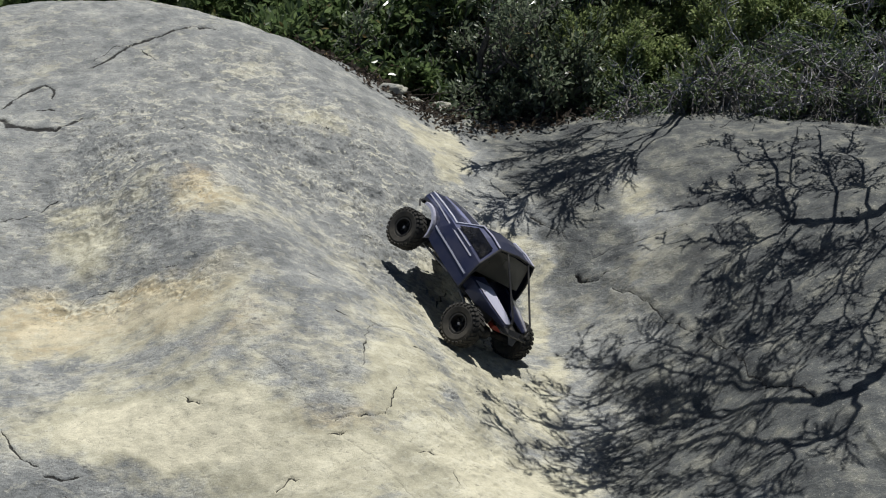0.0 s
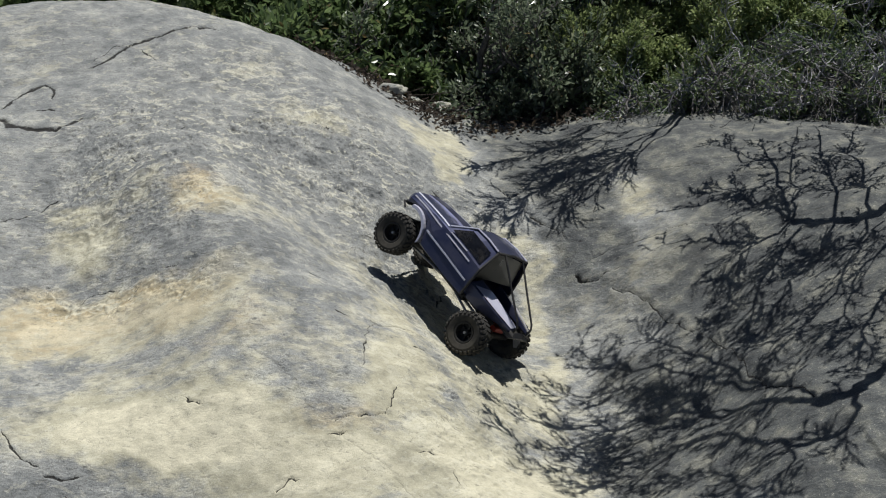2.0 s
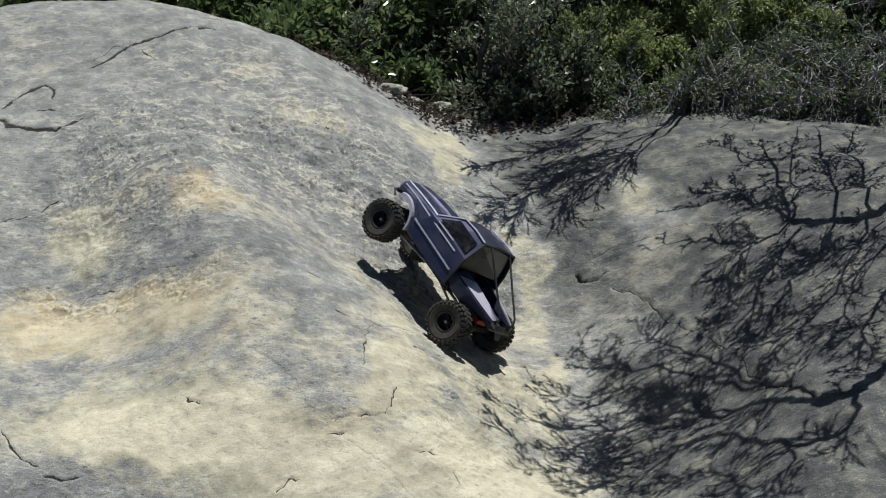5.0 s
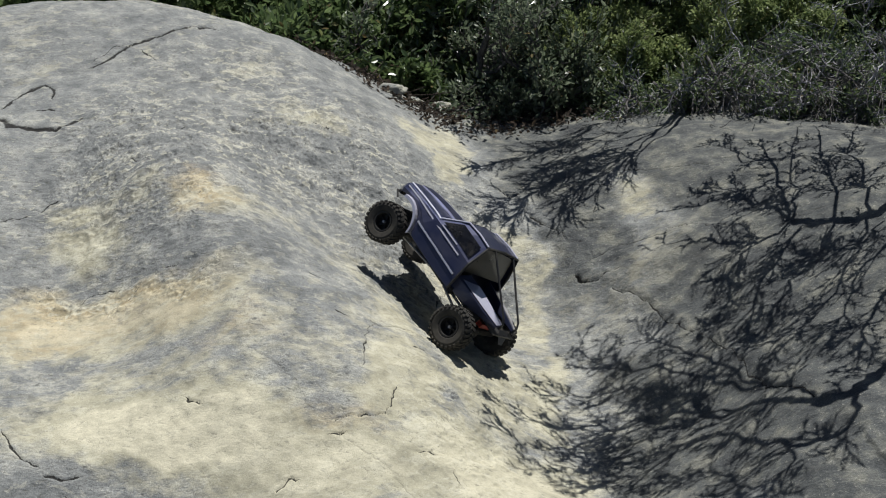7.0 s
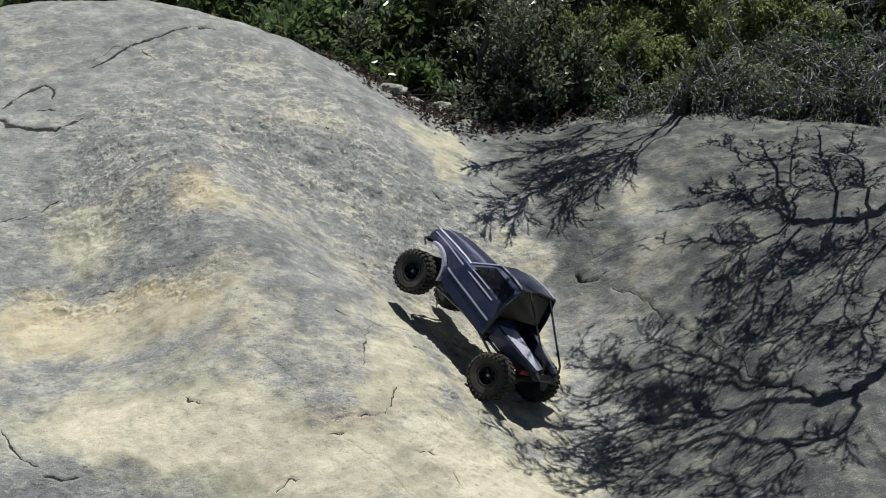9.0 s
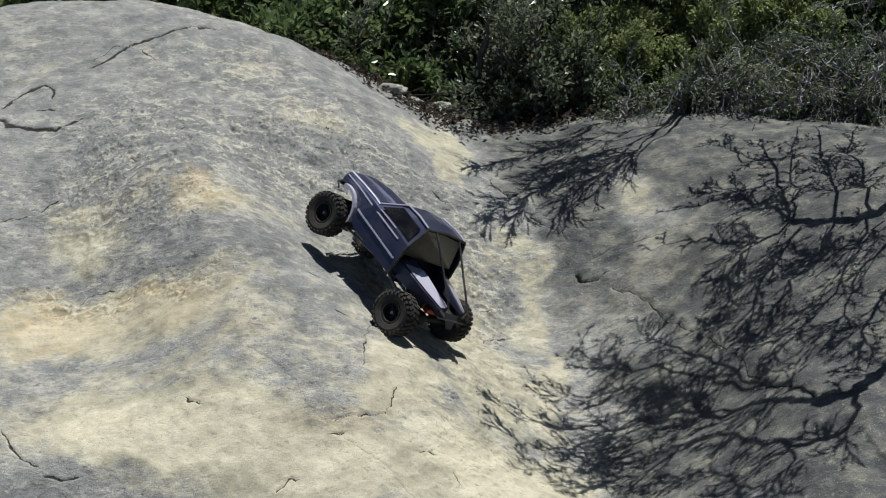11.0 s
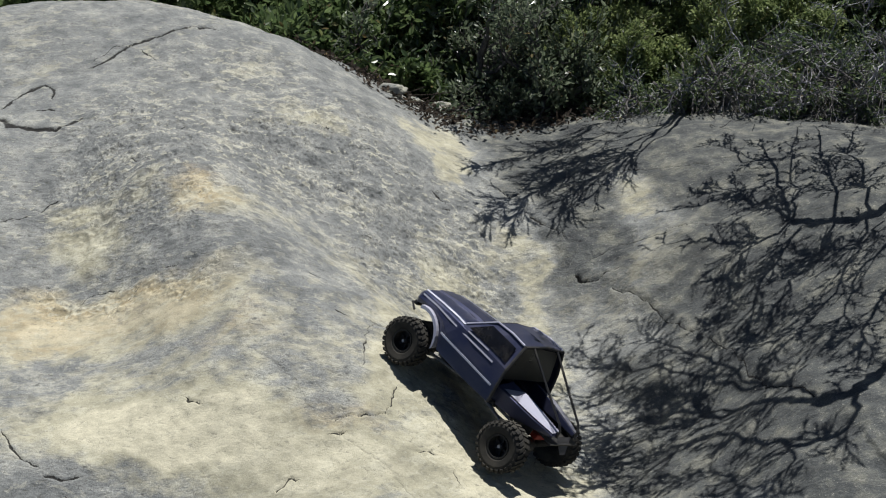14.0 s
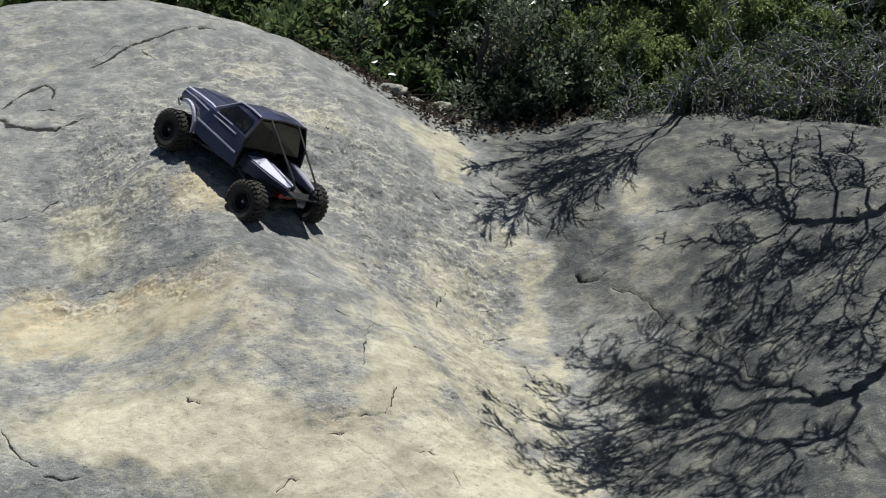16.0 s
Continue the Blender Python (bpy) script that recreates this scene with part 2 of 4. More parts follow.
# swells and hollows of the sandstone: x, y, two half-widths, turn in radians, height
SWELLS = (
    (-1.072, 3.935, 0.900, 0.421, 0.165, 0.341),
    (-0.536, 2.062, 0.884, 0.245, 0.429, 0.165),
    (0.248, 2.455, 0.195, 0.669, 0.232, -0.213),
    (1.407, 2.252, 0.458, 1.630, -0.920, 0.466),
    (0.381, 3.041, 0.332, 0.847, 0.425, -0.316),
    (-1.525, 2.606, 0.528, 0.662, -0.361, 0.428),
    (-0.059, 1.213, 0.202, 1.257, 1.569, -0.489),
    (0.220, 3.133, 0.631, 0.448, -0.449, 0.362),
    (-0.569, 2.676, 0.185, 0.378, 0.497, 0.221),
    (-0.418, 4.440, 1.010, 0.389, -0.259, -0.298),
)
# cracks of the stone: width, depth, path
LOWER_CRACKS = (
    (0.0026, 0.014, ((-0.21, 2.04), (-0.19, 2.05), (-0.16, 2.06), (-0.13, 2.07), (-0.11, 2.08))),
    (0.0020, 0.009, ((-0.11, 2.08), (-0.10, 2.10), (-0.09, 2.15))),
    (0.0016, 0.008, ((-0.19, 2.02), (-0.21, 2.01))),
    (0.0016, 0.002, ((-0.39, 2.20), (-0.35, 2.16), (-0.30, 2.12), (-0.26, 2.07), (-0.23, 2.04), (-0.20, 2.02))),
    (0.0014, 0.002, ((-0.20, 2.02), (-0.15, 1.99), (-0.09, 1.95), (-0.05, 1.90))),
    (0.0022, 0.012, ((-0.50, 2.08), (-0.49, 2.07), (-0.47, 2.07))),
    (0.0020, 0.010, ((-0.31, 1.91), (-0.28, 1.93), (-0.27, 1.93))),
    (0.0024, 0.008, ((-0.84, 2.02), (-0.81, 1.98), (-0.75, 1.94))),
    (0.0020, 0.008, ((-0.73, 1.93), (-0.68, 1.93))),
    (0.0030, 0.014, ((-0.69, 1.90), (-0.67, 1.89))),
    (0.0026, 0.015, ((-0.15, 2.37), (-0.13, 2.37), (-0.10, 2.39))),
    (0.0018, 0.007, ((-0.10, 2.39), (-0.07, 2.41), (-0.05, 2.41))),
)
MIDDLE_CRACKS = (
    (0.0016, 0.005, ((-0.15, 2.36), (-0.16, 2.27), (-0.16, 2.19))),
    (0.0020, 0.009, ((0.00, 2.77), (-0.01, 2.73), (-0.02, 2.68))),
    (0.0020, 0.009, ((0.10, 2.64), (0.13, 2.69), (0.17, 2.72))),
    (0.0016, 0.006, ((0.08, 2.77), (0.12, 2.79))),
    (0.0066, 0.014, ((-1.00, 3.41), (-0.95, 3.47), (-0.91, 3.55), (-0.83, 3.60), (-0.77, 3.66))),
    (0.0066, 0.014, ((-0.77, 3.66), (-0.72, 3.67), (-0.66, 3.68), (-0.64, 3.70))),
    (0.0024, 0.008, ((-0.88, 3.52), (-0.86, 3.49), (-0.83, 3.46))),
    (0.0024, 0.005, ((-1.00, 3.44), (-0.96, 3.51), (-0.91, 3.55))),
    (0.0200, 0.014, ((-1.17, 3.11), (-1.13, 3.07), (-1.07, 3.06), (-1.01, 3.06))),
    (0.0160, 0.009, ((-1.01, 3.06), (-0.98, 3.07), (-0.96, 3.10))),
    (0.0075, 0.010, ((-1.19, 3.17), (-1.17, 3.23), (-1.13, 3.27), (-1.11, 3.30), (-1.07, 3.28), (-1.06, 3.23))),
    (0.0066, 0.008, ((-1.08, 3.16), (-1.04, 3.15))),
    (0.0022, 0.005, ((-1.04, 2.68), (-0.97, 2.72), (-0.92, 2.76))),
)
SLAB_CRACKS = (
    (0.0024, 0.013, ((0.12, 3.28), (0.15, 3.27), (0.17, 3.26))),
    (0.0026, 0.015, ((0.17, 3.26), (0.19, 3.24), (0.22, 3.24))),
    (0.0026, 0.014, ((0.24, 3.16), (0.27, 3.12), (0.32, 3.07))),
    (0.0026, 0.014, ((0.32, 3.07), (0.33, 3.04), (0.37, 3.02))),
    (0.0060, 0.030, ((0.35, 2.92), (0.36, 2.90), (0.40, 2.88), (0.42, 2.89))),
    (0.0024, 0.007, ((0.42, 2.89), (0.45, 2.89))),
    (0.0034, 0.020, ((0.43, 2.84), (0.46, 2.80))),
    (0.0028, 0.015, ((0.46, 2.80), (0.48, 2.77), (0.50, 2.73))),
    (0.0018, 0.006, ((0.50, 2.73), (0.54, 2.62), (0.59, 2.52), (0.63, 2.39))),
    (0.0018, 0.005, ((0.63, 2.39), (0.64, 2.29), (0.67, 2.18), (0.71, 2.05))),
    (0.0024, 0.012, ((0.58, 2.97), (0.66, 2.93), (0.72, 2.87))),
    (0.0020, 0.005, ((0.35, 3.26), (0.47, 3.20))),
    (0.0018, 0.007, ((0.35, 3.17), (0.41, 3.14))),
    (0.0018, 0.004, ((0.38, 2.95), (0.47, 2.97), (0.58, 2.95))),
    (0.0022, 0.006, ((0.51, 3.28), (0.62, 3.23), (0.72, 3.17))),
)
SMALL_CRACKS = (
    (0.0066, 0.010, ((-0.03, 3.15), (-0.01, 3.13), (0.01, 3.13))),
    (0.0026, 0.012, ((-0.00, 3.09), (0.02, 3.11))),
    (0.0040, 0.014, ((0.05, 3.42), (0.09, 3.44))),
    (0.0018, 0.006, ((-0.39, 2.49), (-0.36, 2.50))),
    (0.0018, 0.006, ((-0.61, 2.46), (-0.58, 2.45))),
    (0.0020, 0.005, ((-0.80, 2.44), (-0.77, 2.46), (-0.73, 2.45))),
    (0.0018, 0.005, ((-0.70, 2.41), (-0.67, 2.43))),
    (0.0018, 0.006, ((-0.14, 3.14), (-0.12, 3.14))),
    (0.0018, 0.006, ((-0.20, 2.78), (-0.18, 2.79))),
    (0.0018, 0.006, ((-0.28, 2.95), (-0.25, 2.95))),
    (0.0018, 0.005, ((-0.30, 2.46), (-0.27, 2.46))),
    (0.0018, 0.006, ((-0.06, 2.34), (-0.04, 2.35))),
    (0.0018, 0.005, ((-0.23, 2.34), (-0.21, 2.34))),
    (0.0018, 0.006, ((-0.04, 2.01), (-0.02, 2.01))),
    (0.0018, 0.005, ((0.07, 2.31), (0.10, 2.33))),
    (0.0018, 0.005, ((0.02, 1.97), (0.03, 1.95))),
    (0.0020, 0.007, ((-0.44, 3.01), (-0.42, 3.01))),
    (0.0020, 0.007, ((-0.75, 2.80), (-0.71, 2.79))),
    (0.0022, 0.007, ((-0.55, 3.25), (-0.51, 3.24))),
    (0.0020, 0.007, ((-0.35, 3.24), (-0.32, 3.22))),
    (0.0020, 0.007, ((-0.69, 2.97), (-0.66, 3.01))),
)
CRACKS = LOWER_CRACKS + MIDDLE_CRACKS + SLAB_CRACKS + SMALL_CRACKS
LEDGE = ((0.14, 3.30), (0.20, 3.25), (0.26, 3.12), (0.36, 2.92), (0.45, 2.84), (0.51, 2.72), (0.55, 2.59), (0.61, 2.44), (0.65, 2.28), (0.69, 2.14), (0.73, 2.04), (0.75, 1.90))


@functools.lru_cache(maxsize=None)
def grid(seed):
    return np.random.default_rng(seed).uniform(-1, 1, (256, 256))


def lattice(x, y, cell, seed):
    """Smooth value noise, -1 to 1."""
    g = grid(seed)
    u, v = x / cell + 1000.0, y / cell + 1000.0
    i, j = np.floor(u).astype(int), np.floor(v).astype(int)
    a, b = u - i, v - j
    a, b = a * a * (3 - 2 * a), b * b * (3 - 2 * b)
    i0, i1, j0, j1 = i % 256, (i + 1) % 256, j % 256, (j + 1) % 256
    return (g[i0, j0] * (1 - a) + g[i1, j0] * a) * (1 - b) + (g[i0, j1] * (1 - a) + g[i1, j1] * a) * b


def path_distance(x, y, path):
    best, sign = np.full(x.shape, 9.0), np.ones(x.shape)
    for (ax, ay), (bx, by) in zip(path, path[1:]):
        dx, dy = bx - ax, by - ay
        k = np.clip(((x - ax) * dx + (y - ay) * dy) / (dx * dx + dy * dy), 0, 1)
        d = np.hypot(x - ax - k * dx, y - ay - k * dy)
        near = d < best
        best = np.where(near, d, best)
        sign = np.where(near, np.sign((x - ax) * dy - (y - ay) * dx), sign)
    return best, sign


def wander(x, y):
    """Shakes the line of a crack."""
    return (x + 0.006 * lattice(x, y, 0.05, 11) + 0.004 * lattice(x, y, 0.015, 15) + 0.0016 * lattice(x, y, 0.006, 17),
            y + 0.006 * lattice(x, y, 0.05, 12) + 0.004 * lattice(x, y, 0.015, 16) + 0.0016 * lattice(x, y, 0.006, 18))


def crack_reach(x, y, wx, wy, path):
    """Distance to one crack, worked out close to it only."""
    px, py = [p[0] for p in path], [p[1] for p in path]
    near = (x > min(px) - 0.1) & (x < max(px) + 0.1) & (y > min(py) - 0.1) & (y < max(py) + 0.1)
    d, sign = np.full(x.shape, 9.0), np.ones(x.shape)
    if near.any():
        d[near], sign[near] = path_distance(wx[near], wy[near], path)
    return d, sign


def swell(x, y):
    """The smooth lie of the land."""
    z = BASE[0] + BASE[1] * np.clip(x, -2.2, 2.2) + BASE[2] * np.clip(y, 0.2, 4.9)
    for cx, cy, sx, sy, a, h in SWELLS:
        c, s = math.cos(a), math.sin(a)
        u, v = (x - cx) * c + (y - cy) * s, -(x - cx) * s + (y - cy) * c
        z = z + h * np.exp(-0.5 * ((u / sx) ** 2 + (v / sy) ** 2))
    return z


# where the crust flakes: x, y, two radii, strength
FLAKE = ((-0.33, 3.08, 0.27, 0.26, 1.00), (-0.14, 2.89, 0.13, 0.28, 0.90), (0.02, 2.87, 0.16, 0.29, 0.90), (-0.69, 2.95, 0.27, 0.31, 0.80), (-0.70, 2.43, 0.22, 0.04, 0.70), (0.08, 2.32, 0.12, 0.32, 0.60), (-0.79, 2.74, 0.29, 0.14, 0.60), (-0.63, 3.46, 0.28, 0.13, 0.50))


def blobs(x, y, spots):
    out = np.zeros(x.shape)
    wx = x + 0.05 * lattice(x, y, 0.13, 21) + 0.02 * lattice(x, y, 0.04, 23)
    wy = y + 0.05 * lattice(x, y, 0.13, 22) + 0.02 * lattice(x, y, 0.04, 24)
    for cx, cy, rx, ry, k in spots:
        out = np.maximum(out, k * np.clip(1.6 - np.hypot((wx - cx) / rx, (wy - cy) / ry), 0, 1))
    return out


def rock_height(x, y):
    z = swell(x, y)
    z = z + 0.010 * lattice(x, y, 0.23, 3) + 0.004 * lattice(x, y, 0.08, 4)
    s, t = x * 0.8 + y * 0.6, y * 0.8 - x * 0.6
    z = z + 0.003 * lattice(s * 0.35, t, 0.03, 5) + 0.0016 * lattice(x, y, 0.017, 6)
    z = z - 0.0012 * np.clip((lattice(s * 0.6, t, 0.055, 8) - 0.35) * 8, 0, 1)
    slab = np.clip((x - 0.28) / 0.15, 0, 1)
    z = z + slab * (0.016 * lattice(x + 0.5 * y, y, 0.19, 61) + 0.007 * lattice(x + 0.5 * y, y, 0.075, 62))
    flaky = blobs(x, y, FLAKE)
    for cell, high, seed in ((0.09, 0.0030, 51), (0.045, 0.0026, 52), (0.024, 0.0018, 53)):
        n = lattice(s * 0.55, t, cell, seed) + 0.55 * lattice(s * 0.7, t, cell * 0.37, seed + 10) + 0.4 * lattice(s, t, cell * 0.15, seed + 20)
        z = z + flaky * high * (np.tanh((n - 0.1) * 14) + np.tanh((n + 0.45) * 14) * 0.6)
    wx, wy = wander(x, y)
    for width, depth, path in CRACKS:
        d, _ = crack_reach(x, y, wx, wy, path)
        w = max(0.0017, width * 0.45) * (1 + 0.45 * lattice(x, y, 0.03, 13))
        z = z - 0.45 * depth * np.exp(-(d / w) ** 2)
    d, sign = path_distance(wx, wy, LEDGE)
    return z + 0.010 * (0.5 - 0.5 * np.tanh(d * sign / 0.012)) * np.exp(-d / 0.12)


def outline(x, y):
    """Metres inside the edge of the bare rock (negative: outside)."""
    w = 0.45 * lattice(x, y, 0.9, 41) + 0.16 * lattice(x, y, 0.3, 42)
    return np.minimum(2.75 + w - np.abs(x), np.minimum(y - 0.35 - w, 5.25 + w - y))


def slab_height(x, y):
    return rock_height(x, y) - 0.16 * np.clip(-outline(x, y) / 0.3, 0, 1)


def ground_z(x, y):
    return float(rock_height(np.array([float(x)]), np.array([float(y)]))[0])


def steps(*spans):
    return np.concatenate([np.arange(a, b, s) for a, b, s in spans] + [[spans[-1][1]]])


def sheet(name, xs, ys, height, mat):
    x, y = np.meshgrid(xs, ys)
    z = height(x, y)
    nx, ny = len(xs), len(ys)
    me = bpy.data.meshes.new(name)
    i = (np.arange(ny - 1)[:, None] * nx + np.arange(nx - 1)[None]).ravel()
    quads = np.stack([i, i + 1, i + 1 + nx, i + nx], 1)
    me.vertices.add(nx * ny)
    me.vertices.foreach_set("co", np.stack([x, y, z], -1).ravel())
    me.loops.add(quads.size)
    me.loops.foreach_set("vertex_index", quads.ravel())
    me.polygons.add(len(quads))
    me.polygons.foreach_set("loop_start", np.arange(0, quads.size, 4))
    me.polygons.foreach_set("use_smooth", np.ones(len(quads), bool))
    me.update(calc_edges=True)
    me.materials.append(mat)
    return new(name, me), x, y


# stains of the stone: x, y, two radii, strength
BUFF_LOW = ((0.09, 2.35, 0.11, 0.24, 0.80), (0.23, 2.42, 0.06, 0.16, 0.70), (-0.48, 2.10, 0.14, 0.05, 0.60), (-0.34, 2.01, 0.16, 0.05, 0.70), (-0.55, 2.19, 0.12, 0.05, 0.50), (-0.28, 2.20, 0.12, 0.21, 0.30), (0.02, 2.67, 0.09, 0.25, 0.50), (0.00, 3.50, 0.05, 0.10, 0.70), (-0.71, 2.36, 0.26, 0.09, 0.90), (-0.57, 2.67, 0.12, 0.05, 0.55), (-0.50, 2.02, 0.25, 0.10, 1.25), (-0.24, 1.98, 0.27, 0.10, 0.90), (-0.07, 2.25, 0.08, 0.19, 0.80), (-0.85, 2.70, 0.09, 0.05, 0.60))
BUFF_HIGH = ((-0.38, 3.24, 0.09, 0.08, 0.50), (0.03, 3.34, 0.04, 0.14, 0.75), (0.23, 2.75, 0.04, 0.25, 0.60), (0.11, 2.04, 0.17, 0.13, 0.90), (0.55, 3.13, 0.07, 0.13, 0.58), (0.59, 2.91, 0.10, 0.16, 0.30), (0.42, 2.81, 0.09, 0.12, 0.12), (-0.86, 2.60, 0.11, 0.06, 0.60), (-0.04, 3.46, 0.05, 0.12, 0.60), (-0.19, 2.65, 0.08, 0.12, 0.35), (0.18, 3.04, 0.05, 0.10, 0.40), (-0.90, 3.45, 0.25, 0.20, 0.10), (-1.05, 3.30, 0.15, 0.15, 0.15), (0.14, 2.86, 0.06, 0.20, 0.30))
BUFF = BUFF_LOW + BUFF_HIGH
RUST = ((-0.72, 2.38, 0.20, 0.07, 1.00), (-0.57, 2.68, 0.08, 0.05, 0.75), (-0.80, 2.35, 0.11, 0.06, 0.80), (-0.16, 2.08, 0.07, 0.03, 0.35), (-0.42, 2.24, 0.05, 0.04, 0.40))
LICHEN = ((-0.44, 2.49, 0.12, 0.12, 0.42), (-0.93, 2.54, 0.08, 0.10, 0.25), (-0.33, 2.97, 0.11, 0.16, 0.22), (-0.73, 2.20, 0.11, 0.05, 0.22), (-0.82, 2.14, 0.07, 0.08, 0.20), (-0.74, 2.80, 0.06, 0.05, 0.35), (-0.77, 2.51, 0.06, 0.03, 0.25), (-0.26, 2.22, 0.10, 0.15, 0.10), (-0.77, 1.98, 0.08, 0.08, 0.15), (-0.45, 3.08, 0.13, 0.17, 0.15), (-0.20, 3.01, 0.09, 0.12, 0.20), (-0.66, 2.35, 0.04, 0.03, 0.40), (-0.55, 2.19, 0.07, 0.04, 0.15), (-1.17, 3.21, 0.05, 0.08, 0.30), (-0.86, 2.12, 0.10, 0.07, 0.30), (-0.84, 1.98, 0.06, 0.10, 0.25))
# dark stain of the slab, deepened where grazing sun and twig shade darken it
PATINA_SHADE = ((0.73, 2.55, 0.19, 0.91, 1.00), (0.42, 3.08, 0.14, 0.32, 0.70), (0.43, 2.72, 0.05, 0.26, 0.35), (0.93, 3.11, 0.18, 0.52, 1.00), (0.36, 3.40, 0.18, 0.24, 1.00), (0.77, 3.42, 0.38, 0.34, 1.00), (0.52, 2.09, 0.20, 0.21, 0.90), (0.50, 2.27, 0.10, 0.29, 0.90), (0.62, 3.62, 0.5, 0.2, 1.00), (0.42, 3.20, 0.12, 0.20, 0.80), (1.15, 3.10, 0.25, 0.45, 1.30), (0.95, 2.35, 0.16, 0.35, 1.20))


def build_rock():
    xs = steps((-3.6, -1.35, 0.03), (-1.35, -0.95, 0.006), (-0.95, 0.95, 0.0023), (0.95, 1.35, 0.006), (1.35, 3.6, 0.03))
    ys = steps((-0.4, 1.8, 0.025), (1.8, 2.7, 0.0024), (2.7, 3.2, 0.0034), (3.2, 3.9, 0.006), (3.9, 6.1, 0.03))
    ob, x, y = sheet("rock_slab", xs, ys, slab_height, ROCK)
    for name, spots in (("buff", BUFF), ("rust", RUST), ("lichen", LICHEN), ("patina_shade", PATINA_SHADE), ("flake", FLAKE)):
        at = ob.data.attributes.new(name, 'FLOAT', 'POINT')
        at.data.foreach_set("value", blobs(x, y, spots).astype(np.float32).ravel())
    wx, wy = wander(x, y)
    dirt, rift, nearest = np.zeros(x.shape), np.full(x.shape, 30.0), np.full(x.shape, 9.0)
    for width, depth, path in CRACKS:
        d, sign = crack_reach(x, y, wx, wy, path)
        w = max(0.0011, width * 0.42) * (1 + 0.6 * lattice(x, y, 0.03, 13))
        closer = d < nearest
        rift = np.where(closer, np.clip(d * sign / w, -30, 30), rift)
        dirt = np.where(closer, np.clip(depth / 0.009, 0, 1) * np.exp(-(d / 0.010) ** 2) * np.clip(1.1 + 0.7 * lattice(x, y, 0.05, 14), 0.2, 1), dirt)
        nearest = np.minimum(nearest, d)
    for name, value in (("crack", dirt), ("rift", rift)):
        at = ob.data.attributes.new(name, 'FLOAT', 'POINT')
        at.data.foreach_set("value", value.astype(np.float32).ravel())
    tagged(ob, "weathered grey and buff sandstone dome with a worn gully", "rock", kind="structure")


def ground_height(x, y):
    inside = np.clip(outline(x, y) / 0.3, 0, 1)
    out = np.hypot(x, y - 3)
    rough = np.clip((out - 6) / 30, 0, 1) * (1 - np.clip((out - 200) / 100, 0, 1))
    return swell(x, y) - 0.004 - 0.11 * inside + rough * 0.8 * lattice(x, y, 9.0, 31)


build_rock()
far = np.array([6, 9, 14, 22, 36, 60, 110, 220, 500, 1200.0])
axis = np.concatenate([-far[::-1], np.arange(-5.0, 5.01, 0.125), far])
ground, _, _ = sheet("ground", axis, axis + 2.5, ground_height, SOIL)
tagged(ground, "dark leaf-strewn chaparral soil around the rock", "ground", kind="structure")


# ---- shrubs ----
def grow(soup, tips, rng, start, way, length, radius, depth, spread, bend=0.25, lift=0.15, kids=(3, 5)):
    """A crooked branch with smaller ones on it."""
    n = 5 if depth else 4
    pts, radii, p, d = [start], [radius], start.copy(), way.normalized()
    for i in range(1, n):
        d = (d + Vector(rng.normal(0, bend, 3)) + Vector((0, 0, lift * 0.3))).normalized()
        p = p + d * (length / (n - 1))
        pts.append(p.copy())
        radii.append(radius * (1 - 0.4 * i / (n - 1)))
    soup.tube(pts, radii, 6 if depth > 1 else 4 if depth else 3)
    if depth == 0:
        tips.extend((q, d) for q in pts[1:])
        return
    for k in range(rng.integers(kids[0], kids[1] + 1)):
        i = int(rng.integers(1, n))
        out = Vector(rng.normal(0, 1, 3))
        out = (out - d * out.dot(d)).normalized()
        grow(soup, tips, rng, pts[i], (d + out * spread + Vector((0, 0, lift))).normalized(), length * rng.uniform(0.5, 0.75), max(0.0016, radii[i] * 0.6), depth - 1, spread, bend, lift, kids)


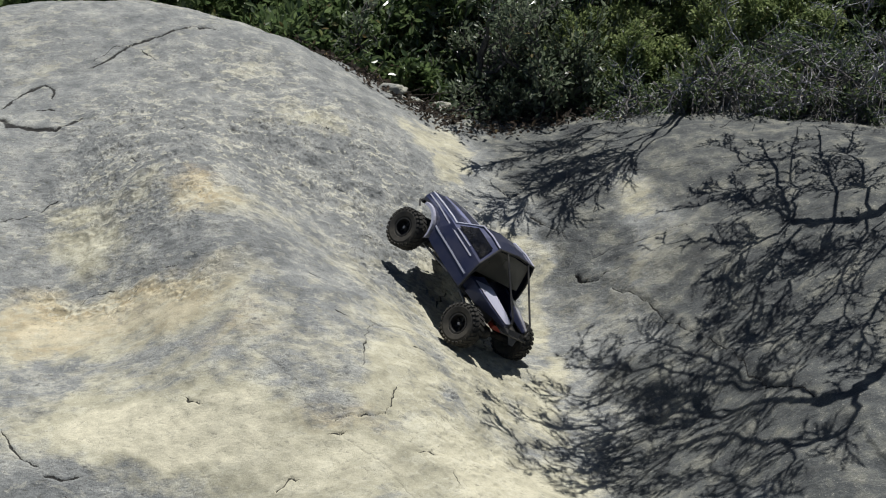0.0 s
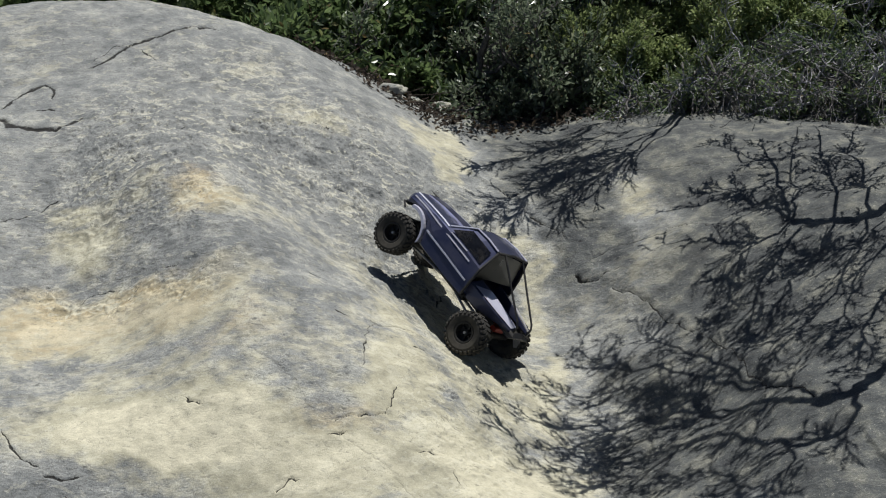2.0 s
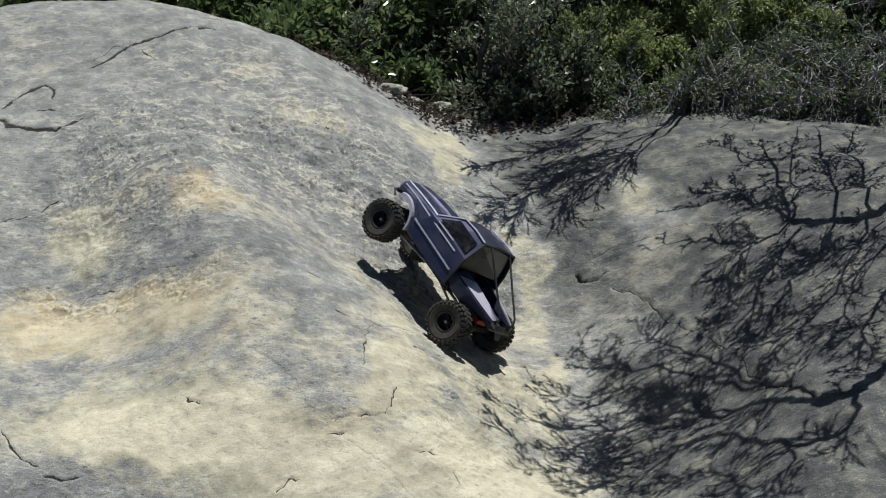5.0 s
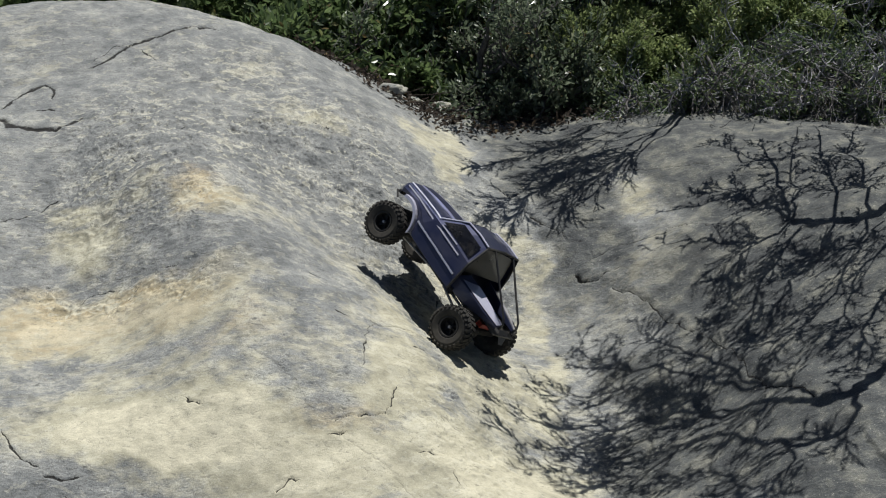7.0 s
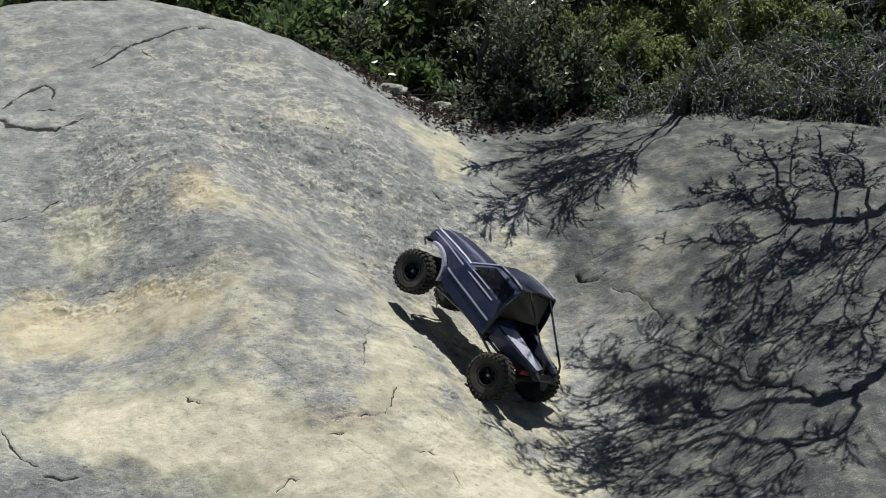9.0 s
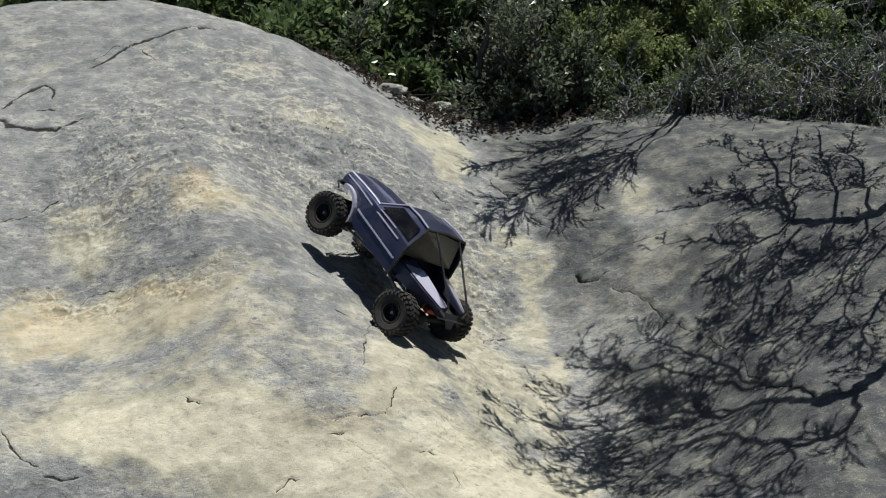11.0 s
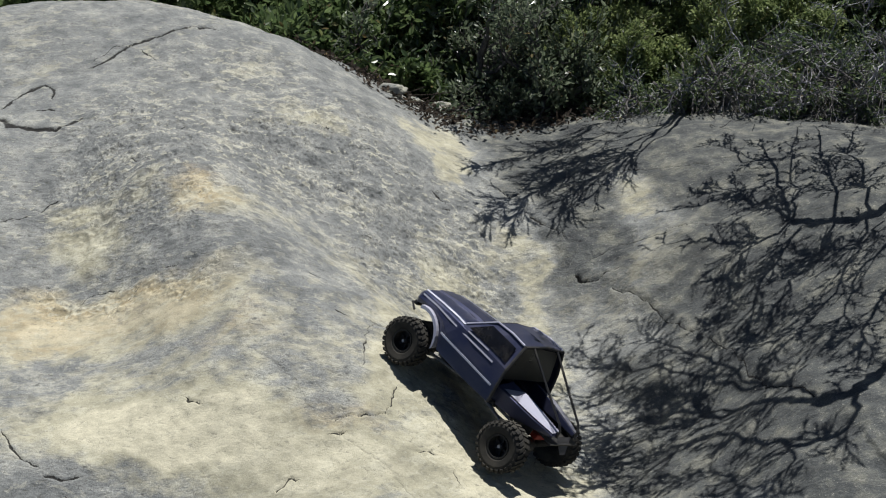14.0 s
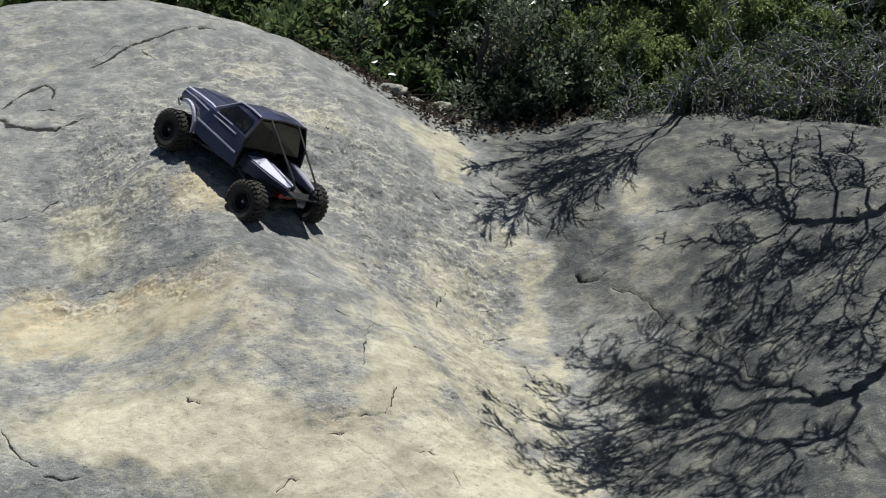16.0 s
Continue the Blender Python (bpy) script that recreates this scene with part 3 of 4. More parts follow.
def shrub(label, x, y, height, width, seed, bark, leaf, per_tip, size, stems=7, depth=3, lift=0.2, lean=(0, 0), skirt=4, thick=1.0, squat=1.0, hang=0):
    rng = np.random.default_rng(seed)
    top = new("shrub")
    top.location = (x, y, ground_z(x, y) - 0.02)
    tips = []
    for k in range(stems + skirt):
        low = k >= stems
        a = 2 * math.pi * (k + rng.uniform(-0.3, 0.3)) / (skirt if low else stems)
        slope = (1.0 if low else rng.uniform(0.15, 1.0)) * width
        rise = height * (rng.uniform(0.05, 0.3) if low else rng.uniform(0.35, 1.0) * squat)
        way = Vector((math.cos(a) * slope + lean[0], math.sin(a) * slope + lean[1], rise))
        wood = Soup()
        grow(wood, tips, rng, Vector((0.03 * math.cos(a), 0.03 * math.sin(a), 0)), way, height * (0.36 if low else rng.uniform(0.45, 0.62)), (0.011 * height + 0.004) * (1 if low else thick), depth, 0.85, 0.22, lift)
        mesh_object("stem", wood.v, wood.f, bark, top)
    for k in range(hang):
        wood = Soup()
        way = Vector((rng.uniform(-0.5, 0.4), -1.0, rng.uniform(-0.2, 0.15)))
        grow(wood, [], rng, Vector((rng.uniform(-0.1, 0.1), -0.06, height * rng.uniform(0.25, 0.5))), way, rng.uniform(0.16, 0.26), 0.0042, 2, 0.8, 0.2, -0.32, (4, 6))
        # dark bark stands in for the backlit shade on these stems
        mesh_object("drooping_stem", wood.v, wood.f, BARK_DARK, top, "bare drooping twigs, coloured dark as if backlit")
    crown = Soup()
    pl = np.array([t[0] for t in tips]).repeat(per_tip, 0)
    wy = np.array([t[1] for t in tips]).repeat(per_tip, 0)
    pl = pl + rng.normal(0, size[0] * 0.55, pl.shape)
    keep = pl[:, 2] + top.location.z > rock_height(pl[:, 0] + x, pl[:, 1] + y)
    crown.leaves(pl[keep], wy[keep], size[0], size[1], rng)
    mesh_object("foliage", crown.v, crown.f, leaf, top)
    return tagged(top, label, "shrub", group="shrubs behind the rock")


def shrubs():
    for i, (x, y, h) in enumerate(((-1.45, 4.62, 0.5), (-1.15, 4.55, 0.46), (-0.88, 4.46, 0.44), (-0.64, 4.4, 0.42), (-0.4, 4.34, 0.42), (-0.18, 4.3, 0.42), (0.02, 4.4, 0.45), (-0.95, 4.85, 0.5), (-0.6, 4.72, 0.5), (-0.28, 4.66, 0.5))):
        shrub("dense green broad-leaved shrub behind the sandstone dome", x, y, h, 0.62, 100 + i, BARK_RED, LEAF_BROAD, 7, (0.037, 0.018), stems=8, skirt=7, squat=0.7, lift=0.1)
    for i, (x, y, h) in enumerate(((0.14, 4.2, 0.55), (0.38, 4.15, 0.5), (0.55, 4.4, 0.5), (0.22, 4.6, 0.5), (0.24, 4.04, 0.42))):
        shrub("dark sparse-leaved shrub in deep shade", x, y, h, 0.5, 200 + i, BARK_DARK, LEAF_DARK, 3, (0.024, 0.011), stems=7, skirt=4, thick=1.7, squat=0.75, lift=0.12)
    for i, (x, y, h) in enumerate(((0.64, 4.1, 0.28), (0.9, 4.16, 0.30), (1.15, 4.2, 0.31), (1.42, 4.2, 0.31), (1.7, 4.2, 0.5), (2.05, 4.3, 0.6), (0.8, 4.5, 0.55), (1.2, 4.55, 0.55), (1.6, 4.55, 0.55), (0.74, 4.30, 0.40), (1.0, 4.34, 0.40), (1.3, 4.36, 0.42), (1.55, 4.36, 0.42), (0.76, 3.98, 0.25), (1.0, 4.02, 0.28), (0.52, 4.2, 0.32), (0.60, 4.34, 0.42), (1.28, 4.08, 0.28))):
        shrub("yellow-green fine-leaved chaparral shrub", x, y, h, 0.62, 300 + i, BARK_GREY, LEAF_FINE, 15, (0.020, 0.0076), stems=8, skirt=4, squat=0.8, lift=0.12)
    for i, (x, y, h) in enumerate(((0.70, 3.86, 0.30), (0.88, 3.83, 0.32), (1.05, 3.82, 0.33), (1.22, 3.80, 0.35), (1.4, 3.78, 0.38), (1.62, 3.8, 0.45), (1.9, 3.88, 0.45))):
        shrub("grey twiggy half-bare shrub hanging over the slab", x, y, h, 0.8, 400 + i, BARK_PALE, LEAF_TWIG, 2, (0.016, 0.007), stems=9, skirt=10, lift=-0.12, lean=(-0.06, -0.30), hang=4)
    for i, (x, y) in enumerate(((-1.6, 5.2), (-0.9, 5.2), (-0.2, 5.3), (0.4, 4.95), (1.0, 4.85), (1.7, 4.9), (2.6, 4.8), (-2.2, 4.9))):
        shrub("dark green chaparral shrub in the back row", x, y, 0.62, 0.75, 500 + i, BARK_RED, LEAF_DARK, 7, (0.034, 0.018), stems=9, skirt=4, squat=0.8)


shrubs()


# ---- bare overhanging trees ----
def aloft(x, y, rise=1.64):
    """The point up the sun's ray from the ground at x, y, in the sloping layer in which the branches lie."""
    z = ground_z(x, y)
    k = (rise - 0.184 * y - z) / (SUN.z + 0.184 * SUN.y)
    return Vector((x, y, z)) + SUN * k


def sideways(rng, d, flat):
    out = Vector((rng.normal(0, 1), rng.normal(0, 1), 0))
    out.z = rng.normal(0, flat) - 0.184 * out.y
    return (out - d * out.dot(d)).normalized()


def limb(soup, rng, pts, r0, r1, twigs, reach, spread, flat=0.12, depth=2):
    fine = []
    for a, b in zip(pts, pts[1:]):
        for k in range(4):
            fine.append(a.lerp(b, k / 4) + Vector(rng.normal(0, 0.005, 3)) * (1 if fine else 0))
    fine.append(pts[-1])
    n = len(fine)
    radii = [(r0 + (r1 - r0) * i / (n - 1)) * (0.8 if r0 < 0.01 else 0.95) for i in range(n)]
    soup.tube(fine, radii, 7)
    for k in range(twigs):
        i = int(rng.integers(n // 6, n))
        d = (fine[min(i + 1, n - 1)] - fine[max(i - 1, 0)]).normalized()
        way = (d + sideways(rng, d, flat) * spread * rng.uniform(0.5, 1.2)).normalized()
        bare_twig(soup, rng, fine[i], way, reach * (0.85 - 0.5 * i / n) * rng.uniform(0.5, 1.2), min(0.0027, max(0.0021, radii[i] * 0.5)), depth, spread, flat)


def bare_twig(soup, rng, start, way, length, radius, depth, spread, flat):
    pts, p, d = [start], start.copy(), way
    curl = sideways(rng, d, flat) * rng.uniform(0, 0.16)
    for i in range(5):
        d = (d + curl + sideways(rng, d, flat) * rng.normal(0, 0.12)).normalized()
        p = p + d * length / 5
        pts.append(p.copy())
    soup.tube(pts, [radius * (1 - 0.09 * i) for i in range(6)], 4)
    if depth:
        for k in range(rng.integers(3, 6)):
            i = int(rng.integers(1, 6))
            bare_twig(soup, rng, pts[i], (d + sideways(rng, d, flat) * spread * rng.uniform(0.5, 1.1)).normalized(), length * rng.uniform(0.35, 0.6), max(0.0017, radius * 0.8), depth - 1, spread, flat)


def bare_tree(label, base, trunk, forks, limbs, seed, spread, full, rise=1.64):
    """trunk: radius at the foot, then points with radii; forks: heavy bare limbs from the trunk's head."""
    rng = np.random.default_rng(seed)
    base = Vector((*base, ground_z(*base) - 0.03))
    tree = new("dead_tree")
    tree.location = base
    stem = Soup()
    stem.tube([Vector((0, 0, 0))] + [Vector(p) - base for p, _ in trunk[1]], [trunk[0]] + [r for _, r in trunk[1]], 9)
    mesh_object("trunk", stem.v, stem.f, BARK_GREY, tree, smooth=True)
    head = Vector(trunk[1][-1][0]) - base
    for x, y, r in forks:
        heavy = Soup()
        end = aloft(x, y, rise) - base
        heavy.tube([head, head.lerp(end, 0.35) + Vector((0, 0, 0.03)), head.lerp(end, 0.7) + Vector((0, 0, 0.02)), end], [r * 1.5, r * 1.3, r * 1.15, r], 7)
        mesh_object("limb", heavy.v, heavy.f, BARK_GREY, tree)
    for r0, r1, twigs, reach, path in limbs:
        crown = Soup()
        limb(crown, rng, [aloft(x, y, rise) - base for x, y in path], r0, r1, int(twigs * full), reach, spread)
        mesh_object("limb", crown.v, crown.f, BARK_GREY, tree)
    tagged(tree, label, "tree")


# limbs: two radii, twigs, their reach, and the line on the ground that lies in the limb's shade
LOW_LIMBS = (
    (0.0200, 0.0130, 1, .12, ((0.85, 2.08), (0.82, 2.06), (0.77, 2.01), (0.75, 2.01), (0.71, 2.04))),
    (0.0090, 0.0030, 26, .15, ((0.71, 2.04), (0.66, 2.11), (0.60, 2.19), (0.53, 2.29), (0.45, 2.32), (0.34, 2.32), (0.27, 2.25))),
    (0.0060, 0.0022, 24, .14, ((0.71, 2.04), (0.69, 2.12), (0.66, 2.22), (0.62, 2.34), (0.57, 2.45), (0.51, 2.56), (0.48, 2.64))),
    (0.0050, 0.0022, 24, .14, ((0.66, 2.21), (0.60, 2.32), (0.52, 2.42), (0.45, 2.50), (0.37, 2.57), (0.33, 2.66))),
    (0.0050, 0.0022, 24, .14, ((0.60, 2.19), (0.53, 2.32), (0.44, 2.43), (0.35, 2.48), (0.23, 2.49))),
    (0.0050, 0.0020, 22, .13, ((0.45, 2.32), (0.37, 2.34), (0.27, 2.35), (0.18, 2.31), (0.12, 2.30))),
    (0.0040, 0.0020, 16, .13, ((0.45, 2.31), (0.34, 2.27), (0.22, 2.24), (0.16, 2.20), (0.11, 2.19))),
)
LOWEST_LIMBS = (
    (0.0080, 0.0030, 28, .15, ((0.77, 2.01), (0.74, 1.93), (0.70, 1.91), (0.64, 1.95), (0.59, 2.04), (0.55, 2.14), (0.49, 2.16), (0.42, 2.13), (0.37, 2.07))),
    (0.0050, 0.0022, 24, .14, ((0.64, 1.95), (0.63, 1.89), (0.59, 1.86), (0.55, 1.91), (0.52, 2.02), (0.46, 2.04), (0.40, 2.02))),
    (0.0040, 0.0020, 24, .14, ((0.49, 2.16), (0.41, 2.22), (0.33, 2.21), (0.24, 2.15), (0.19, 2.14))),
    (0.0040, 0.0020, 14, .12, ((0.42, 2.13), (0.34, 2.13), (0.27, 2.07))),
    (0.0040, 0.0020, 10, .12, ((0.55, 1.91), (0.53, 1.87), (0.50, 1.91))),
    (0.0050, 0.0020, 14, .13, ((0.55, 2.25), (0.51, 2.25), (0.46, 2.23), (0.37, 2.26))),
)
UPPER_LIMBS = (
    (0.0130, 0.0085, 4, .12, ((1.03, 2.66), (0.98, 2.66), (0.93, 2.70), (0.85, 2.76))),
    (0.0070, 0.0030, 12, .11, ((0.85, 2.76), (0.85, 2.84), (0.87, 3.03), (0.88, 3.15), (0.88, 3.26))),
    (0.0050, 0.0022, 12, .10, ((0.85, 2.77), (0.81, 2.91), (0.78, 3.00), (0.72, 3.01), (0.59, 3.04))),
    (0.0060, 0.0022, 22, .12, ((0.85, 2.76), (0.79, 2.76), (0.74, 2.76), (0.69, 2.69), (0.66, 2.59), (0.60, 2.52))),
    (0.0060, 0.0022, 22, .12, ((0.86, 2.73), (0.81, 2.68), (0.74, 2.59), (0.69, 2.48), (0.66, 2.37))),
    (0.0050, 0.0020, 14, .13, ((0.93, 2.70), (0.87, 2.61), (0.79, 2.54), (0.73, 2.45), (0.69, 2.36))),
    (0.0050, 0.0020, 9, .14, ((0.99, 2.67), (0.93, 2.53), (0.85, 2.41), (0.77, 2.35), (0.74, 2.31))),
)
SIDE_LIMBS = (
    (0.0050, 0.0020, 9, .14, ((0.97, 2.48), (0.91, 2.45), (0.84, 2.32), (0.80, 2.26))),
    (0.0050, 0.0020, 8, .12, ((0.85, 2.77), (0.90, 2.93), (0.93, 3.11), (1.02, 3.38))),
    (0.0060, 0.0022, 18, .13, ((0.93, 2.71), (0.98, 2.89), (1.01, 3.12), (1.07, 3.37))),
    (0.0060, 0.0022, 16, .14, ((1.00, 2.67), (1.04, 2.86), (1.07, 3.08), (1.20, 3.40))),
    (0.0040, 0.0020, 9, .10, ((0.87, 3.03), (0.81, 3.01), (0.76, 3.06), (0.71, 3.06))),
    (0.0040, 0.0020, 7, .10, ((0.88, 3.12), (0.82, 3.16), (0.79, 3.24), (0.78, 3.31))),
    (0.0040, 0.0020, 3, .08, ((0.73, 2.77), (0.67, 2.83), (0.60, 2.88), (0.53, 2.91))),
    (0.0060, 0.0022, 12, .13, ((0.92, 2.32), (0.85, 2.22), (0.81, 2.12))),
    (0.0050, 0.0022, 14, .13, ((1.01, 2.61), (0.96, 2.56), (0.90, 2.58), (0.84, 2.62))),
)
BACK_LIMBS = (
    (0.0050, 0.0020, 20, .17, ((0.67, 3.53), (0.50, 3.52), (0.33, 3.52), (0.20, 3.46), (0.11, 3.40))),
    (0.0050, 0.0020, 22, .17, ((0.66, 3.48), (0.48, 3.37), (0.35, 3.33), (0.25, 3.24), (0.18, 3.12))),
    (0.0040, 0.0020, 14, .17, ((0.66, 3.43), (0.51, 3.32), (0.42, 3.26), (0.37, 3.22), (0.34, 3.17))),
    (0.0040, 0.0020, 18, .17, ((0.63, 3.47), (0.46, 3.45), (0.32, 3.38), (0.22, 3.27), (0.13, 3.15))),
    (0.0040, 0.0020, 9, .17, ((0.61, 3.43), (0.56, 3.36), (0.47, 3.27), (0.43, 3.20))),
    (0.0040, 0.0020, 12, .17, ((0.57, 3.66), (0.45, 3.62), (0.35, 3.52))),
)
bare_tree("bare grey dead tree arching over the rock slab", (2.35, 2.75), (0.07, (((2.25, 2.72, 1.2), 0.055), ((2.0, 2.72, 1.5), 0.045), ((1.75, 2.72, 1.62), 0.036))),
          ((*LOW_LIMBS[0][4][0], 0.020),), LOW_LIMBS + LOWEST_LIMBS, 7, 0.8, 1.1)
bare_tree("bare grey dead tree with spreading twiggy limbs", (2.45, 3.35), (0.06, (((2.35, 3.35, 1.0), 0.05), ((2.1, 3.34, 1.35), 0.042), ((1.8, 3.32, 1.45), 0.032))),
          ((*UPPER_LIMBS[0][4][0], 0.019), (*SIDE_LIMBS[0][4][0], 0.008), (*SIDE_LIMBS[-2][4][0], 0.008)), UPPER_LIMBS + SIDE_LIMBS, 8, 0.85, 1.8)
# added with limbs out of view, to throw the overhanging shrubs' feathery shade
bare_tree("thin bare grey shrub-tree added to cast the overhanging twigs' shade", (1.35, 4.35), (0.03, (((1.28, 4.25, 0.85), 0.024), ((1.12, 4.12, 1.12), 0.018), ((0.95, 4.0, 1.2), 0.013))),
          tuple((*l[4][0], 0.005) for l in BACK_LIMBS), BACK_LIMBS, 9, 0.32, 1.9, 1.58)


# ---- leaf litter and stones at the head of the gully ----
def litter_edge(x):
    return 3.62 + 0.12 * np.sin(x * 3) + np.clip(-x - 0.05, 0, 2) * 0.95 + np.clip(x - 0.4, 0, 1) * 0.18


def litter():
    rng = np.random.default_rng(5)
    soup = Soup()
    n = 9000
    x = rng.uniform(-1.6, 2.2, n)
    y = litter_edge(x) + np.abs(rng.normal(0, 0.45, n)) + rng.normal(0, 0.03, n)
    z = rock_height(x, y) + rng.uniform(0.002, 0.02, n)
    soup.leaves(np.stack([x, y, z], 1), rng.normal(0, 1, (n, 3)) * [1, 1, 0.25], 0.026, 0.011, rng)
    x = rng.uniform(-1.2, 2.0, 420)
    y = litter_edge(x) + 0.04 + np.abs(rng.normal(0, 0.3, 420))
    for px, py, pz in zip(x, y, rock_height(x, y)):
        a, ln = rng.uniform(0, math.pi), rng.uniform(0.04, 0.16)
        p = Vector((px, py, pz + rng.uniform(0.003, 0.03)))
        q = p + Vector((math.cos(a) * ln, math.sin(a) * ln, rng.uniform(-0.01, 0.03)))
        soup.tube([p, p.lerp(q, 0.5) + Vector(rng.normal(0, 0.006, 3)), q], [0.0022, 0.002, 0.0014], 4)
    tagged(mesh_object("leaf_litter", soup.v, soup.f, LEAF_DEAD), "dry brown fallen leaves and twigs under the shrubs", "leaf litter", kind="stuff")


def stone(x, y, size, seed):
    bm = bmesh.new()
    bmesh.ops.create_icosphere(bm, subdivisions=3, radius=1.0)
    off = Vector((seed * 3.1, seed * 1.7, 0))
    for v in bm.verts:
        k = 0.95 + 0.55 * noise.noise(v.co * 1.1 + off) + 0.3 * noise.noise(v.co * 2.6 + off)
        v.co = Vector((v.co.x * size[0] * k, v.co.y * size[1] * k, v.co.z * size[2] * k))
    ob = part("stone", bm, ROCK, None, smooth=True)
    at = ob.data.attributes.new("buff", 'FLOAT', 'POINT')
    at.data.foreach_set("value", [0.35] * len(ob.data.vertices))
    ob.location = (x, y, ground_z(x, y) + size[2] * 0.15)
    tagged(ob, "small buff sandstone block lying in leaf litter", "stone", group="loose stones")


litter()
for k, (x, y, s) in enumerate(((-0.17, 3.80, (0.058, 0.035, 0.022)), (-0.03, 3.88, (0.05, 0.03, 0.018)), (0.08, 3.74, (0.04, 0.025, 0.012)), (-0.1, 3.85, (0.03, 0.02, 0.014)), (1.1, 3.72, (0.04, 0.03, 0.02)))):
    stone(x, y, s, k + 1)


# ---- the radio-controlled rock crawler ----
WHEELBASE, TRACK, TYRE_R = 0.155, 0.097, 0.051
DROOP, REAR_DROOP = -0.02, -0.012


def wheel(parent, x, y, z):
    """One wheel, turning about its own y axis."""
    hub = new("wheel")
    hub.parent = parent
    hub.location = (x, y, z)
    out = 1 if y > 0 else -1
    bm = bmesh.new()
    prof = [(0.0225, 0.014), (0.027, 0.0185), (0.038, 0.0205), (0.044, 0.0185), (0.0468, 0.014), (0.0475, 0.0), (0.0468, -0.014), (0.044, -0.0185), (0.038, -0.0205), (0.027, -0.0185), (0.0225, -0.014)]
    add_lathe(bm, [(r, w * out) for r, w in prof], 44)
    n = 26
    for k in range(n):
        for side in (-1, 1):
            a = 2 * math.pi * (k + (0.5 if side > 0 else 0)) / n
            add_box(bm, (0.0048, 0.017, 0.0072), Matrix.Rotation(-a, 4, 'Y') @ Matrix.Translation((0.0477, side * 0.0095, 0)) @ Matrix.Rotation(side * 0.35, 4, 'X'))
            add_box(bm, (0.0055, 0.0026, 0.0055), Matrix.Rotation(-a, 4, 'Y') @ Matrix.Translation((0.0455, side * 0.0188, 0)) @ Matrix.Rotation(side * -0.6, 4, 'Z'))
    part("tyre", bm, RUBBER, hub, "knobbly dusty black rubber tyre")
    bm = bmesh.new()
    add_lathe(bm, [(0.0240, 0.0150 * out), (0.0240, 0.0175 * out), (0.0205, 0.0175 * out), (0.0190, 0.000 * out), (0.010, -0.002 * out), (0.006, 0.007 * out), (0.0005, 0.007 * out)], 32)
    add_lathe(bm, [(0.0232, 0.015 * out), (0.0232, -0.015 * out), (0.02, -0.016 * out), (0.0005, -0.01 * out)], 24)
    for k in range(6):
        add_box(bm, (0.013, 0.006, 0.005), Matrix.Rotation(2 * math.pi * k / 6, 4, 'Y') @ Matrix.Translation((0.0125, 0.001 * out, 0)), 0.001)
    rim = part("rim", bm, RIM, hub, "black spoked beadlock rim")
    bm = bmesh.new()
    add_tube(bm, [(0, 0.004 * out, 0), (0, 0.014 * out, 0)], 0.0035, 6)
    part("hub_nut", bm, STEEL, rim)
    return hub


def side_points(x, pts, top):
    """One cross-section of the shell, from the left sill over the roof to the right sill."""
    left = [(x + (p[2] if len(p) > 2 else 0), p[0], p[1]) for p in pts]
    return left + [(left[-1][0], 0, top)] + [(a, -b, c) for a, b, c in left[::-1]]


SHELL = (
    (0.214, ((0.060, 0.060), (0.066, 0.072), (0.063, 0.084), (0.050, 0.091)), 0.093),
    (0.205, ((0.072, 0.064), (0.076, 0.076), (0.070, 0.091), (0.056, 0.097)), 0.100),
    (0.180, ((0.081, 0.074), (0.084, 0.081), (0.076, 0.095), (0.060, 0.101)), 0.105),
    (0.150, ((0.086, 0.080), (0.088, 0.086), (0.081, 0.098), (0.063, 0.104)), 0.109),
    (0.118, ((0.090, 0.072), (0.093, 0.083), (0.086, 0.101), (0.067, 0.107)), 0.112),
    (0.096, ((0.096, 0.042), (0.098, 0.074), (0.090, 0.102), (0.070, 0.109)), 0.113),
    (0.088, ((0.098, 0.030), (0.100, 0.072), (0.092, 0.103), (0.073, 0.110)), 0.114),
    (0.068, ((0.100, 0.029), (0.102, 0.070), (0.096, 0.104), (0.083, 0.111)), 0.115),
    (0.022, ((0.102, 0.029), (0.104, 0.070), (0.099, 0.105), (0.068, 0.152)), 0.157),
    (-0.020, ((0.103, 0.029), (0.105, 0.070), (0.100, 0.105), (0.072, 0.157)), 0.162),
    (-0.060, ((0.104, 0.032, -0.016), (0.105, 0.070, -0.012), (0.100, 0.104, -0.007), (0.074, 0.156)), 0.161),
)


def strip(bm, pts, width, out, thick=0.0012):
    """A raised band along pts on the shell; each point comes with the way across the band."""
    o = Vector(out).normalized()
    secs = []
    for p, across in pts:
        p, a = Vector(p), Vector(across).normalized() * width / 2
        secs.append([p - a - o * 0.001, p - a + o * thick, p + a + o * thick, p + a - o * 0.001])
    add_loft(bm, secs, closed=True)


def plate(name, pts, thick, mat, parent, label=""):
    bm = bmesh.new()
    bm.faces.new([bm.verts.new(p) for p in pts])
    bmesh.ops.solidify(bm, geom=bm.faces[:], thickness=thick)
    return part(name, bm, mat, parent, label)


def soften(ob, width, segments, angle=30):
    mod = ob.modifiers.new("soft", 'BEVEL')
    mod.width, mod.segments, mod.limit_method, mod.angle_limit = width, segments, 'ANGLE', radians(angle)


